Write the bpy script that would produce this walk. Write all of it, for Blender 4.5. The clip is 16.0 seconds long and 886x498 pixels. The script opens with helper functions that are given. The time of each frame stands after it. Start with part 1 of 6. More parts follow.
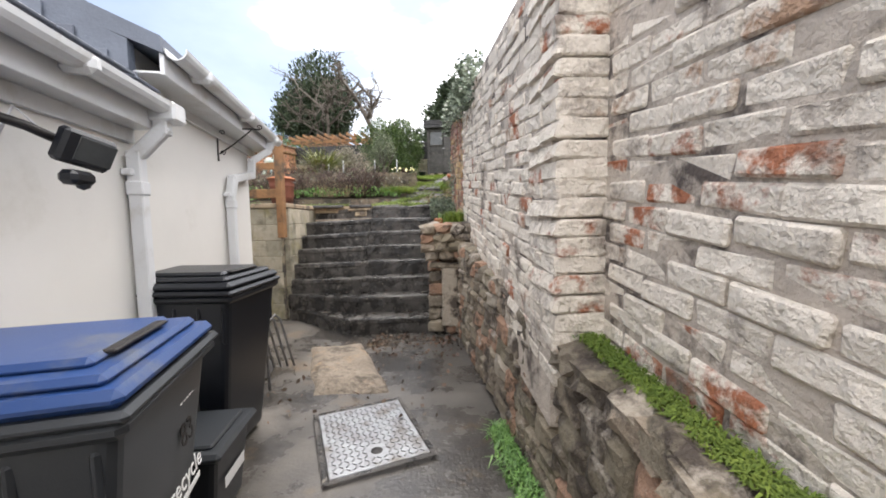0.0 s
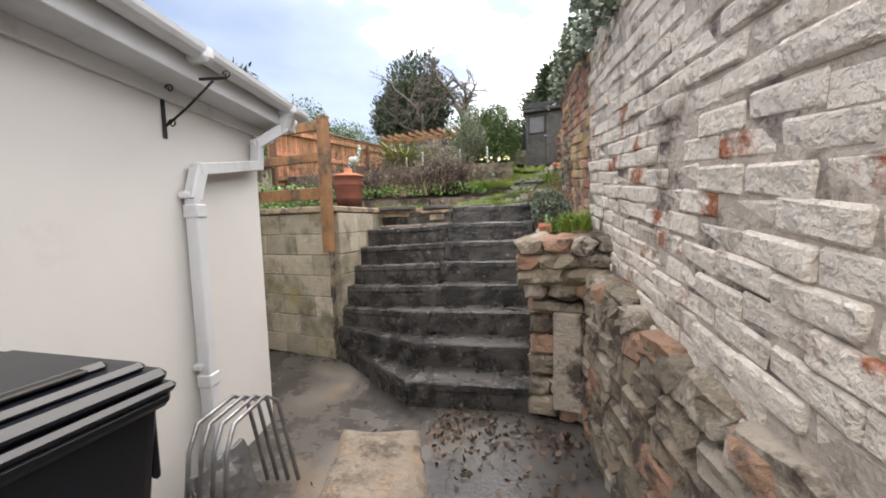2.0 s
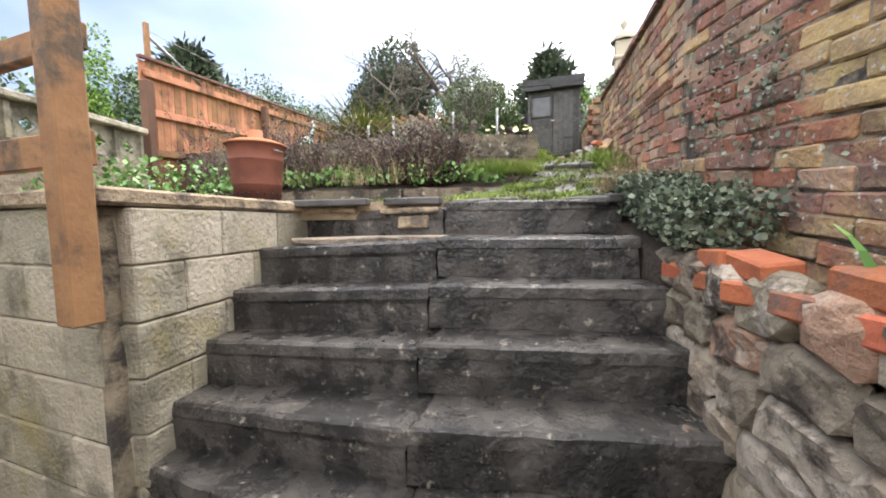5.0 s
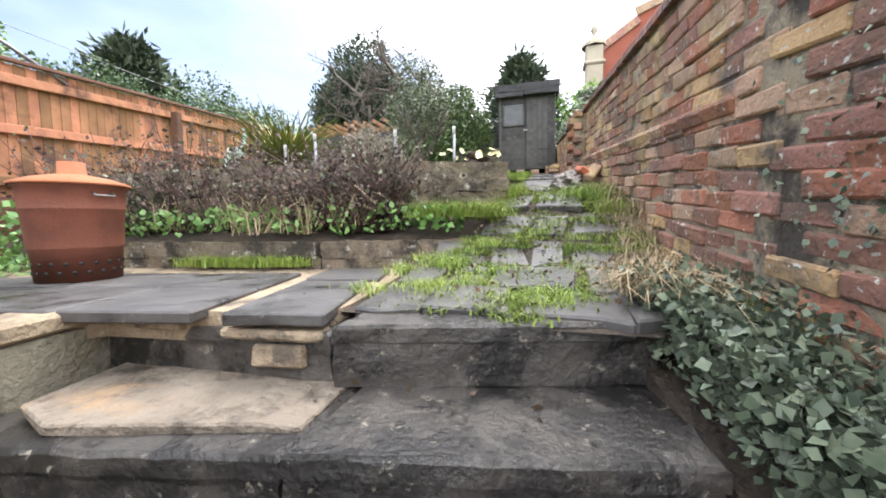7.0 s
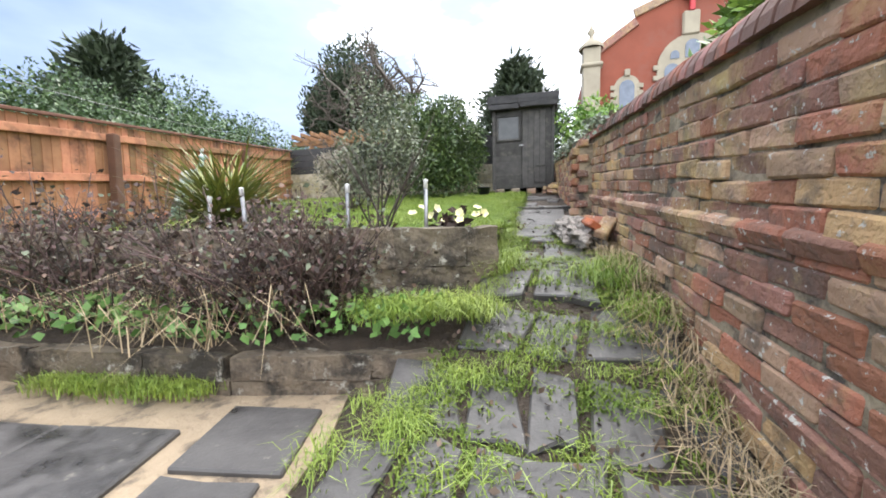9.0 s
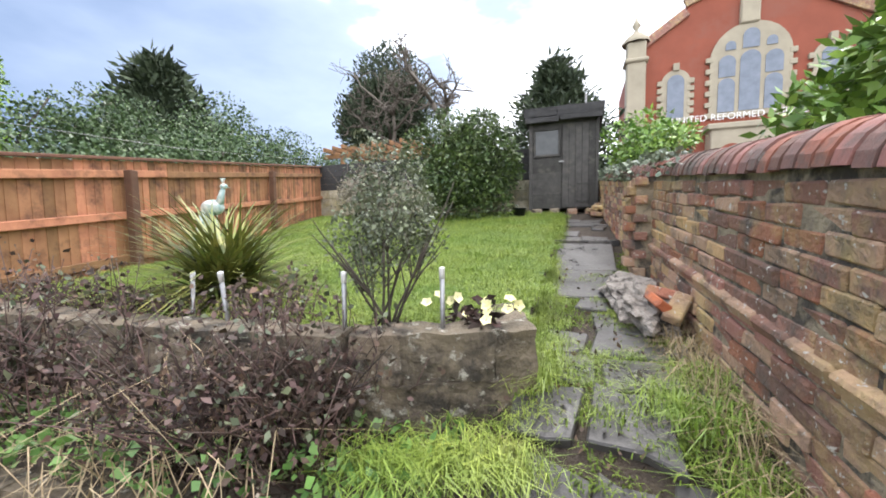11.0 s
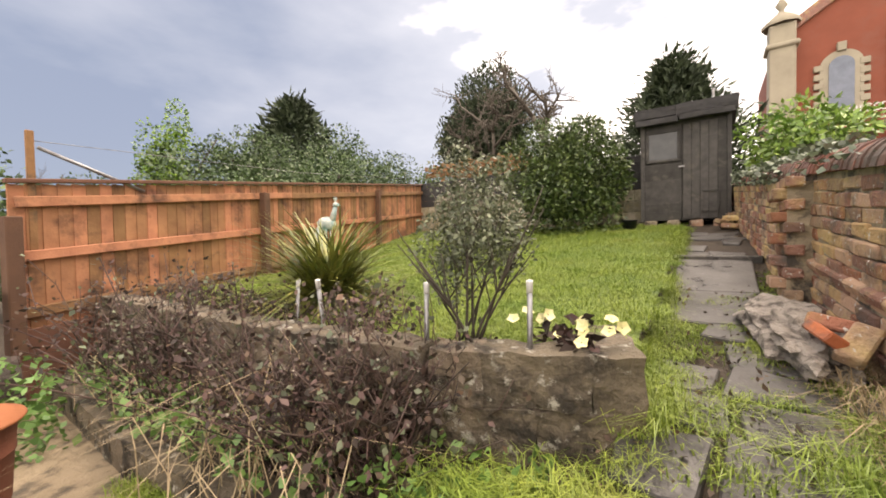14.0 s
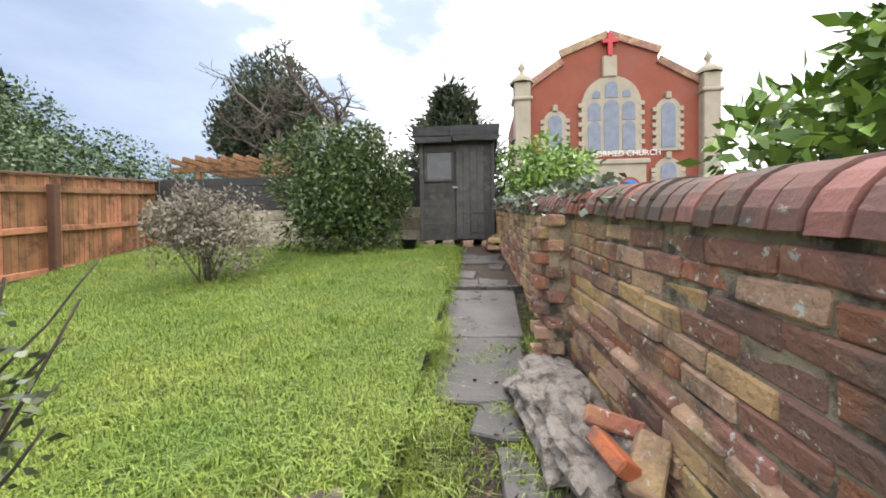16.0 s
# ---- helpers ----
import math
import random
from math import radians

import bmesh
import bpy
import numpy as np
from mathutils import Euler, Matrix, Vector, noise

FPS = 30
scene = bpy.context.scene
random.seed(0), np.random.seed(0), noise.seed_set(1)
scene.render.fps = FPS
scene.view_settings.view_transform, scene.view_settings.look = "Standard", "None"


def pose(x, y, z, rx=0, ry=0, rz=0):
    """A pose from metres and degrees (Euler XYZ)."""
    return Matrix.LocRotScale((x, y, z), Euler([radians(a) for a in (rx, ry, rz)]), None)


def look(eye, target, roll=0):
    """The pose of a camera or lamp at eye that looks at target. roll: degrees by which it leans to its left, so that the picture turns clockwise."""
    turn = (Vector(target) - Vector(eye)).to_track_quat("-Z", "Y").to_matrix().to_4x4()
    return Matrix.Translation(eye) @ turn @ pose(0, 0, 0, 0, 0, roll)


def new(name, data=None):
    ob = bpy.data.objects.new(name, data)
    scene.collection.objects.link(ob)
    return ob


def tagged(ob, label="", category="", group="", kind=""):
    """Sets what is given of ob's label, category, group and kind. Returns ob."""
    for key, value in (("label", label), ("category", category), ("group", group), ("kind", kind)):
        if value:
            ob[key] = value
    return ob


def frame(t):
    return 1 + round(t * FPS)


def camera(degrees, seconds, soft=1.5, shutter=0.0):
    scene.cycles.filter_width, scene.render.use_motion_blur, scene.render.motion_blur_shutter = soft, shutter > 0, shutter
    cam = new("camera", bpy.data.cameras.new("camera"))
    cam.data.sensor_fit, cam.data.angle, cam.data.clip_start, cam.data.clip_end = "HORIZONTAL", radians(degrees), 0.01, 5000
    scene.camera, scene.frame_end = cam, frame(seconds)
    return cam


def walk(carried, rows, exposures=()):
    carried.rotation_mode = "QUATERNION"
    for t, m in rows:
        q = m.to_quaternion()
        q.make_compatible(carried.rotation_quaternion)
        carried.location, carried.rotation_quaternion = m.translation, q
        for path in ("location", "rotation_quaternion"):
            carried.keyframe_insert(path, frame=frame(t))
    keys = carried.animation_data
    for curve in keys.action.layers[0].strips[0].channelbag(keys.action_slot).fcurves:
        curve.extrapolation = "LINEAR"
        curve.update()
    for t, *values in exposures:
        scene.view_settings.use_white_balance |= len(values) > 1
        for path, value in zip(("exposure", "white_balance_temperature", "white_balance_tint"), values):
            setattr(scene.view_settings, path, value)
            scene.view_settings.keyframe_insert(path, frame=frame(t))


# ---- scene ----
cam = camera(100.6, 16.0, soft=1.8)
METRES, EYE, TILT, LEAN, TURN = 8.5, 1.4, -4.0, 0.0, 0.0
PATH = [
    (0, (1.481, 1.067, 1.356), (1.199, 3.041, 1.198), -0.9),
    (0.5, (1.39, 1.426, 1.39), (0.891, 3.357, 1.232), -1.0),
    (1, (1.307, 1.854, 1.4), (0.717, 3.758, 1.241), -1.2),
    (1.5, (1.242, 2.264, 1.388), (0.551, 4.135, 1.237), -1.3),
    (2, (1.152, 2.723, 1.433), (0.369, 4.556, 1.279), -1.7),
    (2.5, (1.016, 3.15, 1.436), (0.212, 4.975, 1.285), -1.8),
    (3, (0.869, 3.533, 1.478), (0.03, 5.342, 1.325), -1.7),
    (3.2, (0.8, 3.699, 1.448), (-0.056, 5.501, 1.3), -1.9),
    (5.3, (0.162, 5.204, 1.5), (-0.466, 7.096, 1.348), -0.8),
    (5.5, (0.161, 5.369, 1.567), (-0.433, 7.273, 1.414), -0.9),
    (6, (0.131, 5.642, 1.689), (-0.434, 7.555, 1.54), -0.7),
    (6.5, (0.098, 5.833, 1.83), (-0.461, 7.748, 1.685), -0.7),
    (7, (0.104, 6.045, 1.917), (-0.45, 7.961, 1.771), -0.9),
    (7.5, (0.094, 6.263, 2.047), (-0.457, 8.18, 1.902), -0.8),
    (8, (0.039, 6.446, 2.192), (-0.502, 8.366, 2.045), -0.8),
    (8.5, (0.062, 6.622, 2.289), (-0.471, 8.544, 2.141), -0.8),
    (10.8, (-0.008, 7.384, 2.884), (-0.632, 9.278, 2.735), -0.8),
    (11, (-0.021, 7.372, 2.886), (-0.732, 9.235, 2.739), -0.8),
    (11.5, (-0.017, 7.352, 2.882), (-0.987, 9.095, 2.749), -1.0),
    (12, (-0.003, 7.319, 2.879), (-1.225, 8.901, 2.796), -1.2),
    (12.5, (0.009, 7.332, 2.874), (-1.4, 8.752, 2.836), -1.4),
    (13, (0.014, 7.356, 2.867), (-1.455, 8.713, 2.838), -1.5),
    (13.5, (0.016, 7.382, 2.867), (-1.453, 8.739, 2.836), -1.4),
    (14, (-0.012, 7.498, 2.853), (-1.194, 9.111, 2.802), -1.0),
    (14.5, (-0.061, 7.708, 2.955), (-0.685, 9.607, 2.904), -0.3),
    (15, (-0.044, 7.907, 2.991), (-0.342, 9.884, 2.955), 0.1),
    (15.5, (0.012, 8.296, 3.062), (-0.2, 10.284, 3.029), -0.6),
    (16, (-0.015, 8.64, 3.074), (-0.217, 10.63, 3.041), -0.7),
]
walk(cam, [(t, look(eye, target, roll)) for t, eye, target, roll in PATH], [(0.0, 1.6, 6600, 12), (3.0, 1.5, 6750, 13), (5.5, 1.95, 6500, 12), (8.5, 1.7, 6250, 11), (11.0, 1.5, 6350, 12), (12.4, 1.4, 6350, 12), (13.3, 1.3, 7600, 16), (14.1, 1.3, 8100, 18), (15.0, 1.35, 7300, 14), (16.0, 1.35, 6650, 12)])

# ---- light ----
SUN_AZ, SUN_EL = 8.0, 64.0
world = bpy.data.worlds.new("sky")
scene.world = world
world.use_nodes = True
wn, wl = world.node_tree.nodes, world.node_tree.links
wn.clear()
w_out = wn.new("ShaderNodeOutputWorld")
w_bg = wn.new("ShaderNodeBackground")
w_sky = wn.new("ShaderNodeTexSky")
w_sky.sky_type = "NISHITA"
w_sky.sun_disc = False
w_sky.sun_elevation = radians(SUN_EL)
w_sky.sun_rotation = radians(SUN_AZ)
w_tc = wn.new("ShaderNodeTexCoord")
w_map = wn.new("ShaderNodeMapping")
w_map.inputs["Scale"].default_value = (1, 1, 2.6)
w_noise = wn.new("ShaderNodeTexNoise")
w_noise.inputs["Scale"].default_value = 1.7
w_noise.inputs["Detail"].default_value = 6
w_noise.inputs["Roughness"].default_value = 0.52
w_dot = wn.new("ShaderNodeVectorMath")
w_dot.operation = "DOT_PRODUCT"
w_dot.inputs[1].default_value = (0.46, 0.45, 0.95)
w_add = wn.new("ShaderNodeMath")
w_add.operation = "MULTIPLY_ADD"
w_add.inputs[1].default_value = 0.5
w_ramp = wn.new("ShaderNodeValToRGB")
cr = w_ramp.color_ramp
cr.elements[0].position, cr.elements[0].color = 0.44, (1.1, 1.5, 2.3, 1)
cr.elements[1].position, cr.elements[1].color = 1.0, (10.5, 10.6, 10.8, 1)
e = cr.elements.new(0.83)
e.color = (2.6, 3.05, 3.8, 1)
w_mix = wn.new("ShaderNodeMixRGB")
w_mix.inputs[0].default_value = 0.9
wl.new(w_tc.outputs["Generated"], w_map.inputs["Vector"])
wl.new(w_map.outputs["Vector"], w_noise.inputs["Vector"])
wl.new(w_tc.outputs["Generated"], w_dot.inputs[0])
wl.new(w_dot.outputs["Value"], w_add.inputs[0])
wl.new(w_noise.outputs["Fac"], w_add.inputs[2])
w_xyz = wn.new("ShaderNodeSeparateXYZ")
w_back = wn.new("ShaderNodeMath")  # brighter unseen sky to the south, behind the house, added as fill light
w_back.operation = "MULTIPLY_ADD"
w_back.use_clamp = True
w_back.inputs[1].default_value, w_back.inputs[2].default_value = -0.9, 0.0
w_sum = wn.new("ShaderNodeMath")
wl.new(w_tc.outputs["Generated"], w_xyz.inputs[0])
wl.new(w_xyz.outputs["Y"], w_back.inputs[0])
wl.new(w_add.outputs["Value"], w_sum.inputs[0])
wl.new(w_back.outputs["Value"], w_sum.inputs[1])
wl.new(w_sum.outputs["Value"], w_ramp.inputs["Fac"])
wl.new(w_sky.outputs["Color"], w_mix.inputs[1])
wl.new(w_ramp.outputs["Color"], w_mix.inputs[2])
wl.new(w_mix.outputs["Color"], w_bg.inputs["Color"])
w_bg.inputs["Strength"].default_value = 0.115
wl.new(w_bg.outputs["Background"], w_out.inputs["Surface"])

sun = new("sun", bpy.data.lights.new("sun", "SUN"))
sun.data.energy, sun.data.angle, sun.data.color = 1.1, radians(40), (1.0, 0.95, 0.87)
az, el = radians(SUN_AZ), radians(SUN_EL)
to_sun = Vector((math.sin(az) * math.cos(el), math.cos(az) * math.cos(el), math.sin(el)))
sun.matrix_world = look((0, 0, 30), Vector((0, 0, 30)) - to_sun)


# ---- materials ----
def mat(name, a, b, scale=6.0, rough=0.85, bump=0.3, bscale=60.0, metal=0.0, stain=None, sscale=1.2, slo=0.5, shi=0.62,
        vary=0.0, stain2=None, s2scale=3.0, s2lo=0.55, s2hi=0.65, srough=None, depth=0.01, island=False, palette=(), flake=0.0, specks=None):
    """Two-tone base, up to two stains with shapes of their own, grain in relief, piece by piece variation."""
    m = bpy.data.materials.new(name)
    m.use_nodes = True
    n, l = m.node_tree.nodes, m.node_tree.links
    p = n["Principled BSDF"]
    geo = n.new("ShaderNodeNewGeometry")

    def noise_tex(s, detail=5.0, rough_=0.6):
        t = n.new("ShaderNodeTexNoise")
        t.inputs["Scale"].default_value, t.inputs["Detail"].default_value, t.inputs["Roughness"].default_value = s, detail, rough_
        l.new(geo.outputs["Position"], t.inputs["Vector"])
        return t.outputs["Fac"]

    def ramp(fac, lo, hi):
        r = n.new("ShaderNodeMapRange")
        r.inputs["From Min"].default_value, r.inputs["From Max"].default_value = lo, hi
        l.new(fac, r.inputs["Value"])
        return r.outputs["Result"]

    def mix(fac, c1, c2, kind="MIX"):
        x = n.new("ShaderNodeMixRGB")
        x.blend_type = kind
        for s, v in zip(x.inputs, (fac, c1, c2)):
            if isinstance(v, (int, float)):
                s.default_value = v
            elif isinstance(v, tuple):
                s.default_value = (*v, 1)
            else:
                l.new(v, s)
        return x.outputs["Color"]

    col = mix(ramp(noise_tex(scale), 0.3, 0.7), a, b)
    rnd = geo.outputs["Random Per Island"] if island else n.new("ShaderNodeObjectInfo").outputs["Random"]
    if palette:
        pr = n.new("ShaderNodeValToRGB")
        pr.color_ramp.interpolation = "CONSTANT"
        for k, c in enumerate(palette):
            el_ = pr.color_ramp.elements[0] if k == 0 else pr.color_ramp.elements.new(k / len(palette))
            el_.color = (*c, 1)
        l.new(rnd, pr.inputs["Fac"])
        col = mix(0.6, col, pr.outputs["Color"])
    if vary:
        hsv = n.new("ShaderNodeHueSaturation")
        l.new(col, hsv.inputs["Color"])
        r2 = n.new("ShaderNodeMapRange")
        r2.inputs["To Min"].default_value, r2.inputs["To Max"].default_value = 1 - vary, 1 + vary
        l.new(rnd, r2.inputs["Value"])
        l.new(r2.outputs["Result"], hsv.inputs["Value"])
        r3 = n.new("ShaderNodeMapRange")
        r3.inputs["To Min"].default_value, r3.inputs["To Max"].default_value = 0.5 + vary * 0.03, 0.5 - vary * 0.03
        l.new(rnd, r3.inputs["Value"])
        l.new(r3.outputs["Result"], hsv.inputs["Hue"])
        col = hsv.outputs["Color"]
    sfac = None
    if stain:
        sn = noise_tex(sscale, 8.0, 0.68)
        if flake:
            fl_ = n.new("ShaderNodeMath")
            fl_.operation = "MULTIPLY_ADD"
            fl_.inputs[1].default_value = flake
            l.new(rnd, fl_.inputs[0])
            l.new(sn, fl_.inputs[2])
            sn = fl_.outputs[0]
        sfac = ramp(sn, slo, shi)
        col = mix(sfac, col, stain)
    if stain2:
        col = mix(ramp(noise_tex(s2scale, 8.0, 0.7), s2lo, s2hi), col, stain2)
    if specks:
        col = mix(ramp(noise_tex(34, 4.0, 0.6), 0.62, 0.67), col, specks)
    l.new(col, p.inputs["Base Color"])
    p.inputs["Metallic"].default_value = metal
    if srough is not None and sfac is not None:
        r = n.new("ShaderNodeMapRange")
        r.inputs["To Min"].default_value, r.inputs["To Max"].default_value = rough, srough
        l.new(sfac, r.inputs["Value"])
        l.new(r.outputs["Result"], p.inputs["Roughness"])
    else:
        p.inputs["Roughness"].default_value = rough
    if bump:
        bp = n.new("ShaderNodeBump")
        bp.inputs["Strength"].default_value, bp.inputs["Distance"].default_value = bump, depth
        l.new(noise_tex(bscale, 6.0), bp.inputs["Height"])
        l.new(bp.outputs["Normal"], p.inputs["Normal"])
    return m


M = {}
RED, DARK, OCHRE, PURPLE, BUFF = (0.44, 0.17, 0.105), (0.13, 0.1, 0.09), (0.58, 0.43, 0.2), (0.3, 0.16, 0.13), (0.5, 0.37, 0.25)
for key, name, isl in (("brick_white", "limewashed brick", False), ("brick_white_joined", "limewashed brickwork", True)):
    M[key] = mat(name, (0.5, 0.2, 0.11), (0.3, 0.12, 0.08), 5, stain=(0.8, 0.72, 0.62), sscale=4.2, slo=0.44, shi=0.52, flake=0.24, palette=((0.5, 0.16, 0.08), BUFF, (0.34, 0.13, 0.09), (0.42, 0.2, 0.13)),
                 stain2=(0.25, 0.2, 0.165), s2scale=3.4, s2lo=0.53, s2hi=0.68, vary=0.16, bump=1.0, bscale=20, depth=0.05, island=isl)
for key, name, isl in (("brick", "weathered brick", False), ("brick_joined", "weathered brickwork", True)):
    M[key] = mat(name, (0.36, 0.16, 0.1), (0.27, 0.13, 0.085), 4, palette=(RED, PURPLE, BUFF, PURPLE, DARK, RED, BUFF, OCHRE, PURPLE, BUFF), stain=(0.12, 0.1, 0.085), sscale=5, slo=0.5, shi=0.68,
                 stain2=(0.58, 0.44, 0.19), s2scale=1.3, s2lo=0.5, s2hi=0.68, vary=0.2, bump=1.0, bscale=40, depth=0.02, island=isl, specks=(0.55, 0.53, 0.48))
M["mortar"] = mat("old lime mortar", (0.4, 0.33, 0.23), (0.24, 0.2, 0.145), 8, stain=(0.07, 0.06, 0.05), sscale=5, slo=0.46, shi=0.58, bump=0.9, bscale=40, depth=0.02)
M["mortar_white"] = mat("limewashed mortar", (0.6, 0.52, 0.44), (0.42, 0.36, 0.3), 8, stain=(0.1, 0.08, 0.07), sscale=5, slo=0.5, shi=0.62, bump=0.9, bscale=40, depth=0.02)
M["cope"] = mat("coping brick", (0.3, 0.12, 0.08), (0.17, 0.09, 0.075), 6, palette=((0.17, 0.085, 0.075), (0.12, 0.075, 0.068), (0.28, 0.095, 0.06), (0.1, 0.07, 0.066), (0.19, 0.1, 0.085)), stain=(0.1, 0.08, 0.07), sscale=3, vary=0.4, bump=0.5, stain2=(0.4, 0.39, 0.35), s2scale=12, s2lo=0.62, s2hi=0.7)
M["rubble"] = mat("rubble stone", (0.34, 0.28, 0.2), (0.22, 0.175, 0.125), 5, palette=((0.3, 0.25, 0.18), (0.17, 0.14, 0.11), (0.36, 0.3, 0.22), (0.24, 0.2, 0.15), (0.34, 0.17, 0.1), (0.38, 0.34, 0.28), (0.2, 0.165, 0.12)), stain=(0.075, 0.058, 0.045), sscale=4, slo=0.5, shi=0.6, vary=0.3, bump=1.0, bscale=22, depth=0.03,
                  stain2=(0.46, 0.4, 0.33), s2scale=5, s2lo=0.55, s2hi=0.66)
M["render"] = mat("white painted render", (0.72, 0.7, 0.665), (0.66, 0.64, 0.605), 1.2, stain=(0.5, 0.47, 0.41), sscale=1.1, slo=0.6, shi=0.85, bump=0.12, bscale=180, depth=0.004)
M["concrete"] = mat("wet concrete", (0.15, 0.135, 0.118), (0.085, 0.077, 0.068), 2.5, rough=0.5, stain=(0.045, 0.041, 0.037), sscale=1.3, slo=0.4, shi=0.58, srough=0.12, bump=0.35, bscale=50,
                    stain2=(0.17, 0.115, 0.065), s2scale=1.6, s2lo=0.56, s2hi=0.72)
M["step"] = mat("wet stone step", (0.1, 0.09, 0.08), (0.05, 0.045, 0.04), 5, rough=0.42, stain=(0.02, 0.0185, 0.0175), sscale=4, slo=0.4, shi=0.56, srough=0.2, bump=0.9, bscale=45, depth=0.012,
                vary=0.2, stain2=(0.3, 0.27, 0.22), s2scale=18, s2lo=0.6, s2hi=0.68)
M["block"] = mat("concrete block", (0.5, 0.45, 0.35), (0.36, 0.32, 0.24), 6, stain=(0.12, 0.11, 0.075), sscale=3.2, slo=0.48, shi=0.68, vary=0.22, bump=1.0, bscale=45, depth=0.02,
                 stain2=(0.33, 0.28, 0.1), s2scale=1.8, s2lo=0.5, s2hi=0.72)
M["bed_block"] = mat("lichened block", (0.25, 0.2, 0.14), (0.13, 0.105, 0.078), 7, stain=(0.045, 0.038, 0.03), sscale=5, slo=0.46, shi=0.6, vary=0.2, bump=1.0, bscale=45, depth=0.02,
                     stain2=(0.42, 0.4, 0.34), s2scale=14, s2lo=0.57, s2hi=0.66)
M["cement"] = mat("pale cement patch", (0.44, 0.34, 0.23), (0.31, 0.24, 0.16), 5, stain=(0.13, 0.105, 0.08), sscale=5, bump=1.0, bscale=25, depth=0.03)
M["drain_cement"] = mat("worn drain cement", (0.34, 0.285, 0.225), (0.22, 0.18, 0.14), 9, stain=(0.11, 0.09, 0.07), sscale=7, slo=0.5, shi=0.64, bump=1.0, bscale=22, depth=0.05, stain2=(0.42, 0.29, 0.18), s2scale=3, s2lo=0.56, s2hi=0.68)
M["broken_concrete"] = mat("broken grey concrete", (0.38, 0.34, 0.3), (0.24, 0.21, 0.185), 9, stain=(0.09, 0.075, 0.065), sscale=9, slo=0.5, shi=0.62, bump=1.0, bscale=25, depth=0.05)
M["slab"] = mat("wet slate paving", (0.1, 0.094, 0.09), (0.05, 0.047, 0.046), 4, rough=0.55, stain=(0.035, 0.033, 0.032), sscale=2.5, srough=0.25, vary=0.25, bump=0.6, bscale=30, stain2=(0.26, 0.24, 0.2), s2scale=14, s2lo=0.62, s2hi=0.7)
M["soil"] = mat("dark soil", (0.085, 0.064, 0.046), (0.05, 0.037, 0.028), 12, bump=1.0, bscale=40, depth=0.04, stain=(0.1, 0.08, 0.05), sscale=9, slo=0.55, shi=0.68)
M["lawn"] = mat("lawn ground", (0.1, 0.17, 0.025), (0.15, 0.2, 0.04), 2, bump=1.0, bscale=60, depth=0.03, stain=(0.055, 0.1, 0.018), sscale=3)
M["far_ground"] = mat("rough grassland", (0.07, 0.1, 0.03), (0.05, 0.07, 0.025), 0.4, bump=0.4, bscale=8)
M["grass"] = mat("grass blades", (0.145, 0.25, 0.03), (0.28, 0.35, 0.062), 1.6, rough=0.5, bump=0, vary=0.35, island=True, stain=(0.27, 0.25, 0.075), sscale=2.4, slo=0.56, shi=0.75)
M["fence"] = mat("orange stained fence board", (0.44, 0.215, 0.105), (0.28, 0.125, 0.062), 5, stain=(0.085, 0.042, 0.027), sscale=2.8, slo=0.5, shi=0.68, vary=0.4, bump=0.5, bscale=50)
M["fence_dark"] = mat("brown fence timber", (0.16, 0.075, 0.045), (0.11, 0.052, 0.034), 6, vary=0.2, bump=0.5, bscale=50)
M["timber"] = mat("orange garden timber", (0.34, 0.18, 0.08), (0.22, 0.11, 0.05), 7, stain=(0.1, 0.07, 0.045), sscale=4, bump=0.5, bscale=50)
M["shed"] = mat("grey weathered shed board", (0.07, 0.066, 0.062), (0.038, 0.036, 0.035), 8, vary=0.3, bump=0.6, bscale=50, stain=(0.1, 0.093, 0.08), sscale=5, slo=0.56, shi=0.7)
M["felt"] = mat("torn roofing felt", (0.03, 0.03, 0.033), (0.05, 0.047, 0.047), 9, bump=0.8, bscale=30, depth=0.02)
M["slate"] = mat("blue-grey slate", (0.11, 0.125, 0.16), (0.075, 0.085, 0.11), 4, rough=0.5, vary=0.2, bump=0.4)
M["pvc"] = mat("dirty white pvc", (0.68, 0.69, 0.7), (0.62, 0.63, 0.64), 3, rough=0.35, bump=0.05, stain=(0.42, 0.39, 0.33), sscale=3, slo=0.55, shi=0.8)
M["black_plastic"] = mat("charcoal plastic", (0.008, 0.01, 0.015), (0.006, 0.0075, 0.011), 3, rough=0.36, bump=0.15, bscale=250, depth=0.003, stain=(0.022, 0.024, 0.028), sscale=3, slo=0.55, shi=0.8)
M["grey_plastic"] = mat("grey plastic", (0.03, 0.034, 0.039), (0.023, 0.026, 0.03), 3, rough=0.38, bump=0.15, bscale=200, depth=0.003)
M["blue_plastic"] = mat("blue plastic", (0.012, 0.04, 0.14), (0.018, 0.05, 0.16), 3, rough=0.38, bump=0.12, bscale=160, depth=0.003, stain=(0.1, 0.11, 0.13), sscale=4, slo=0.52, shi=0.72)
M["iron"] = mat("black wrought iron", (0.02, 0.02, 0.02), (0.035, 0.03, 0.028), 10, rough=0.5, metal=0.5, bump=0.2)
M["steel"] = mat("galvanised steel", (0.36, 0.37, 0.38), (0.26, 0.26, 0.27), 10, rough=0.4, metal=0.8, bump=0.3, stain=(0.16, 0.14, 0.12), sscale=5, slo=0.5, shi=0.68)
M["rust"] = mat("rusted steel", (0.25, 0.085, 0.05), (0.17, 0.058, 0.036), 4, rough=0.75, bump=0.4, bscale=70, stain=(0.14, 0.05, 0.032), sscale=4, slo=0.52, shi=0.72)
M["rust_lid"] = mat("orange rusted lid", (0.42, 0.15, 0.06), (0.32, 0.1, 0.045), 4, rough=0.75, bump=0.4, bscale=70)
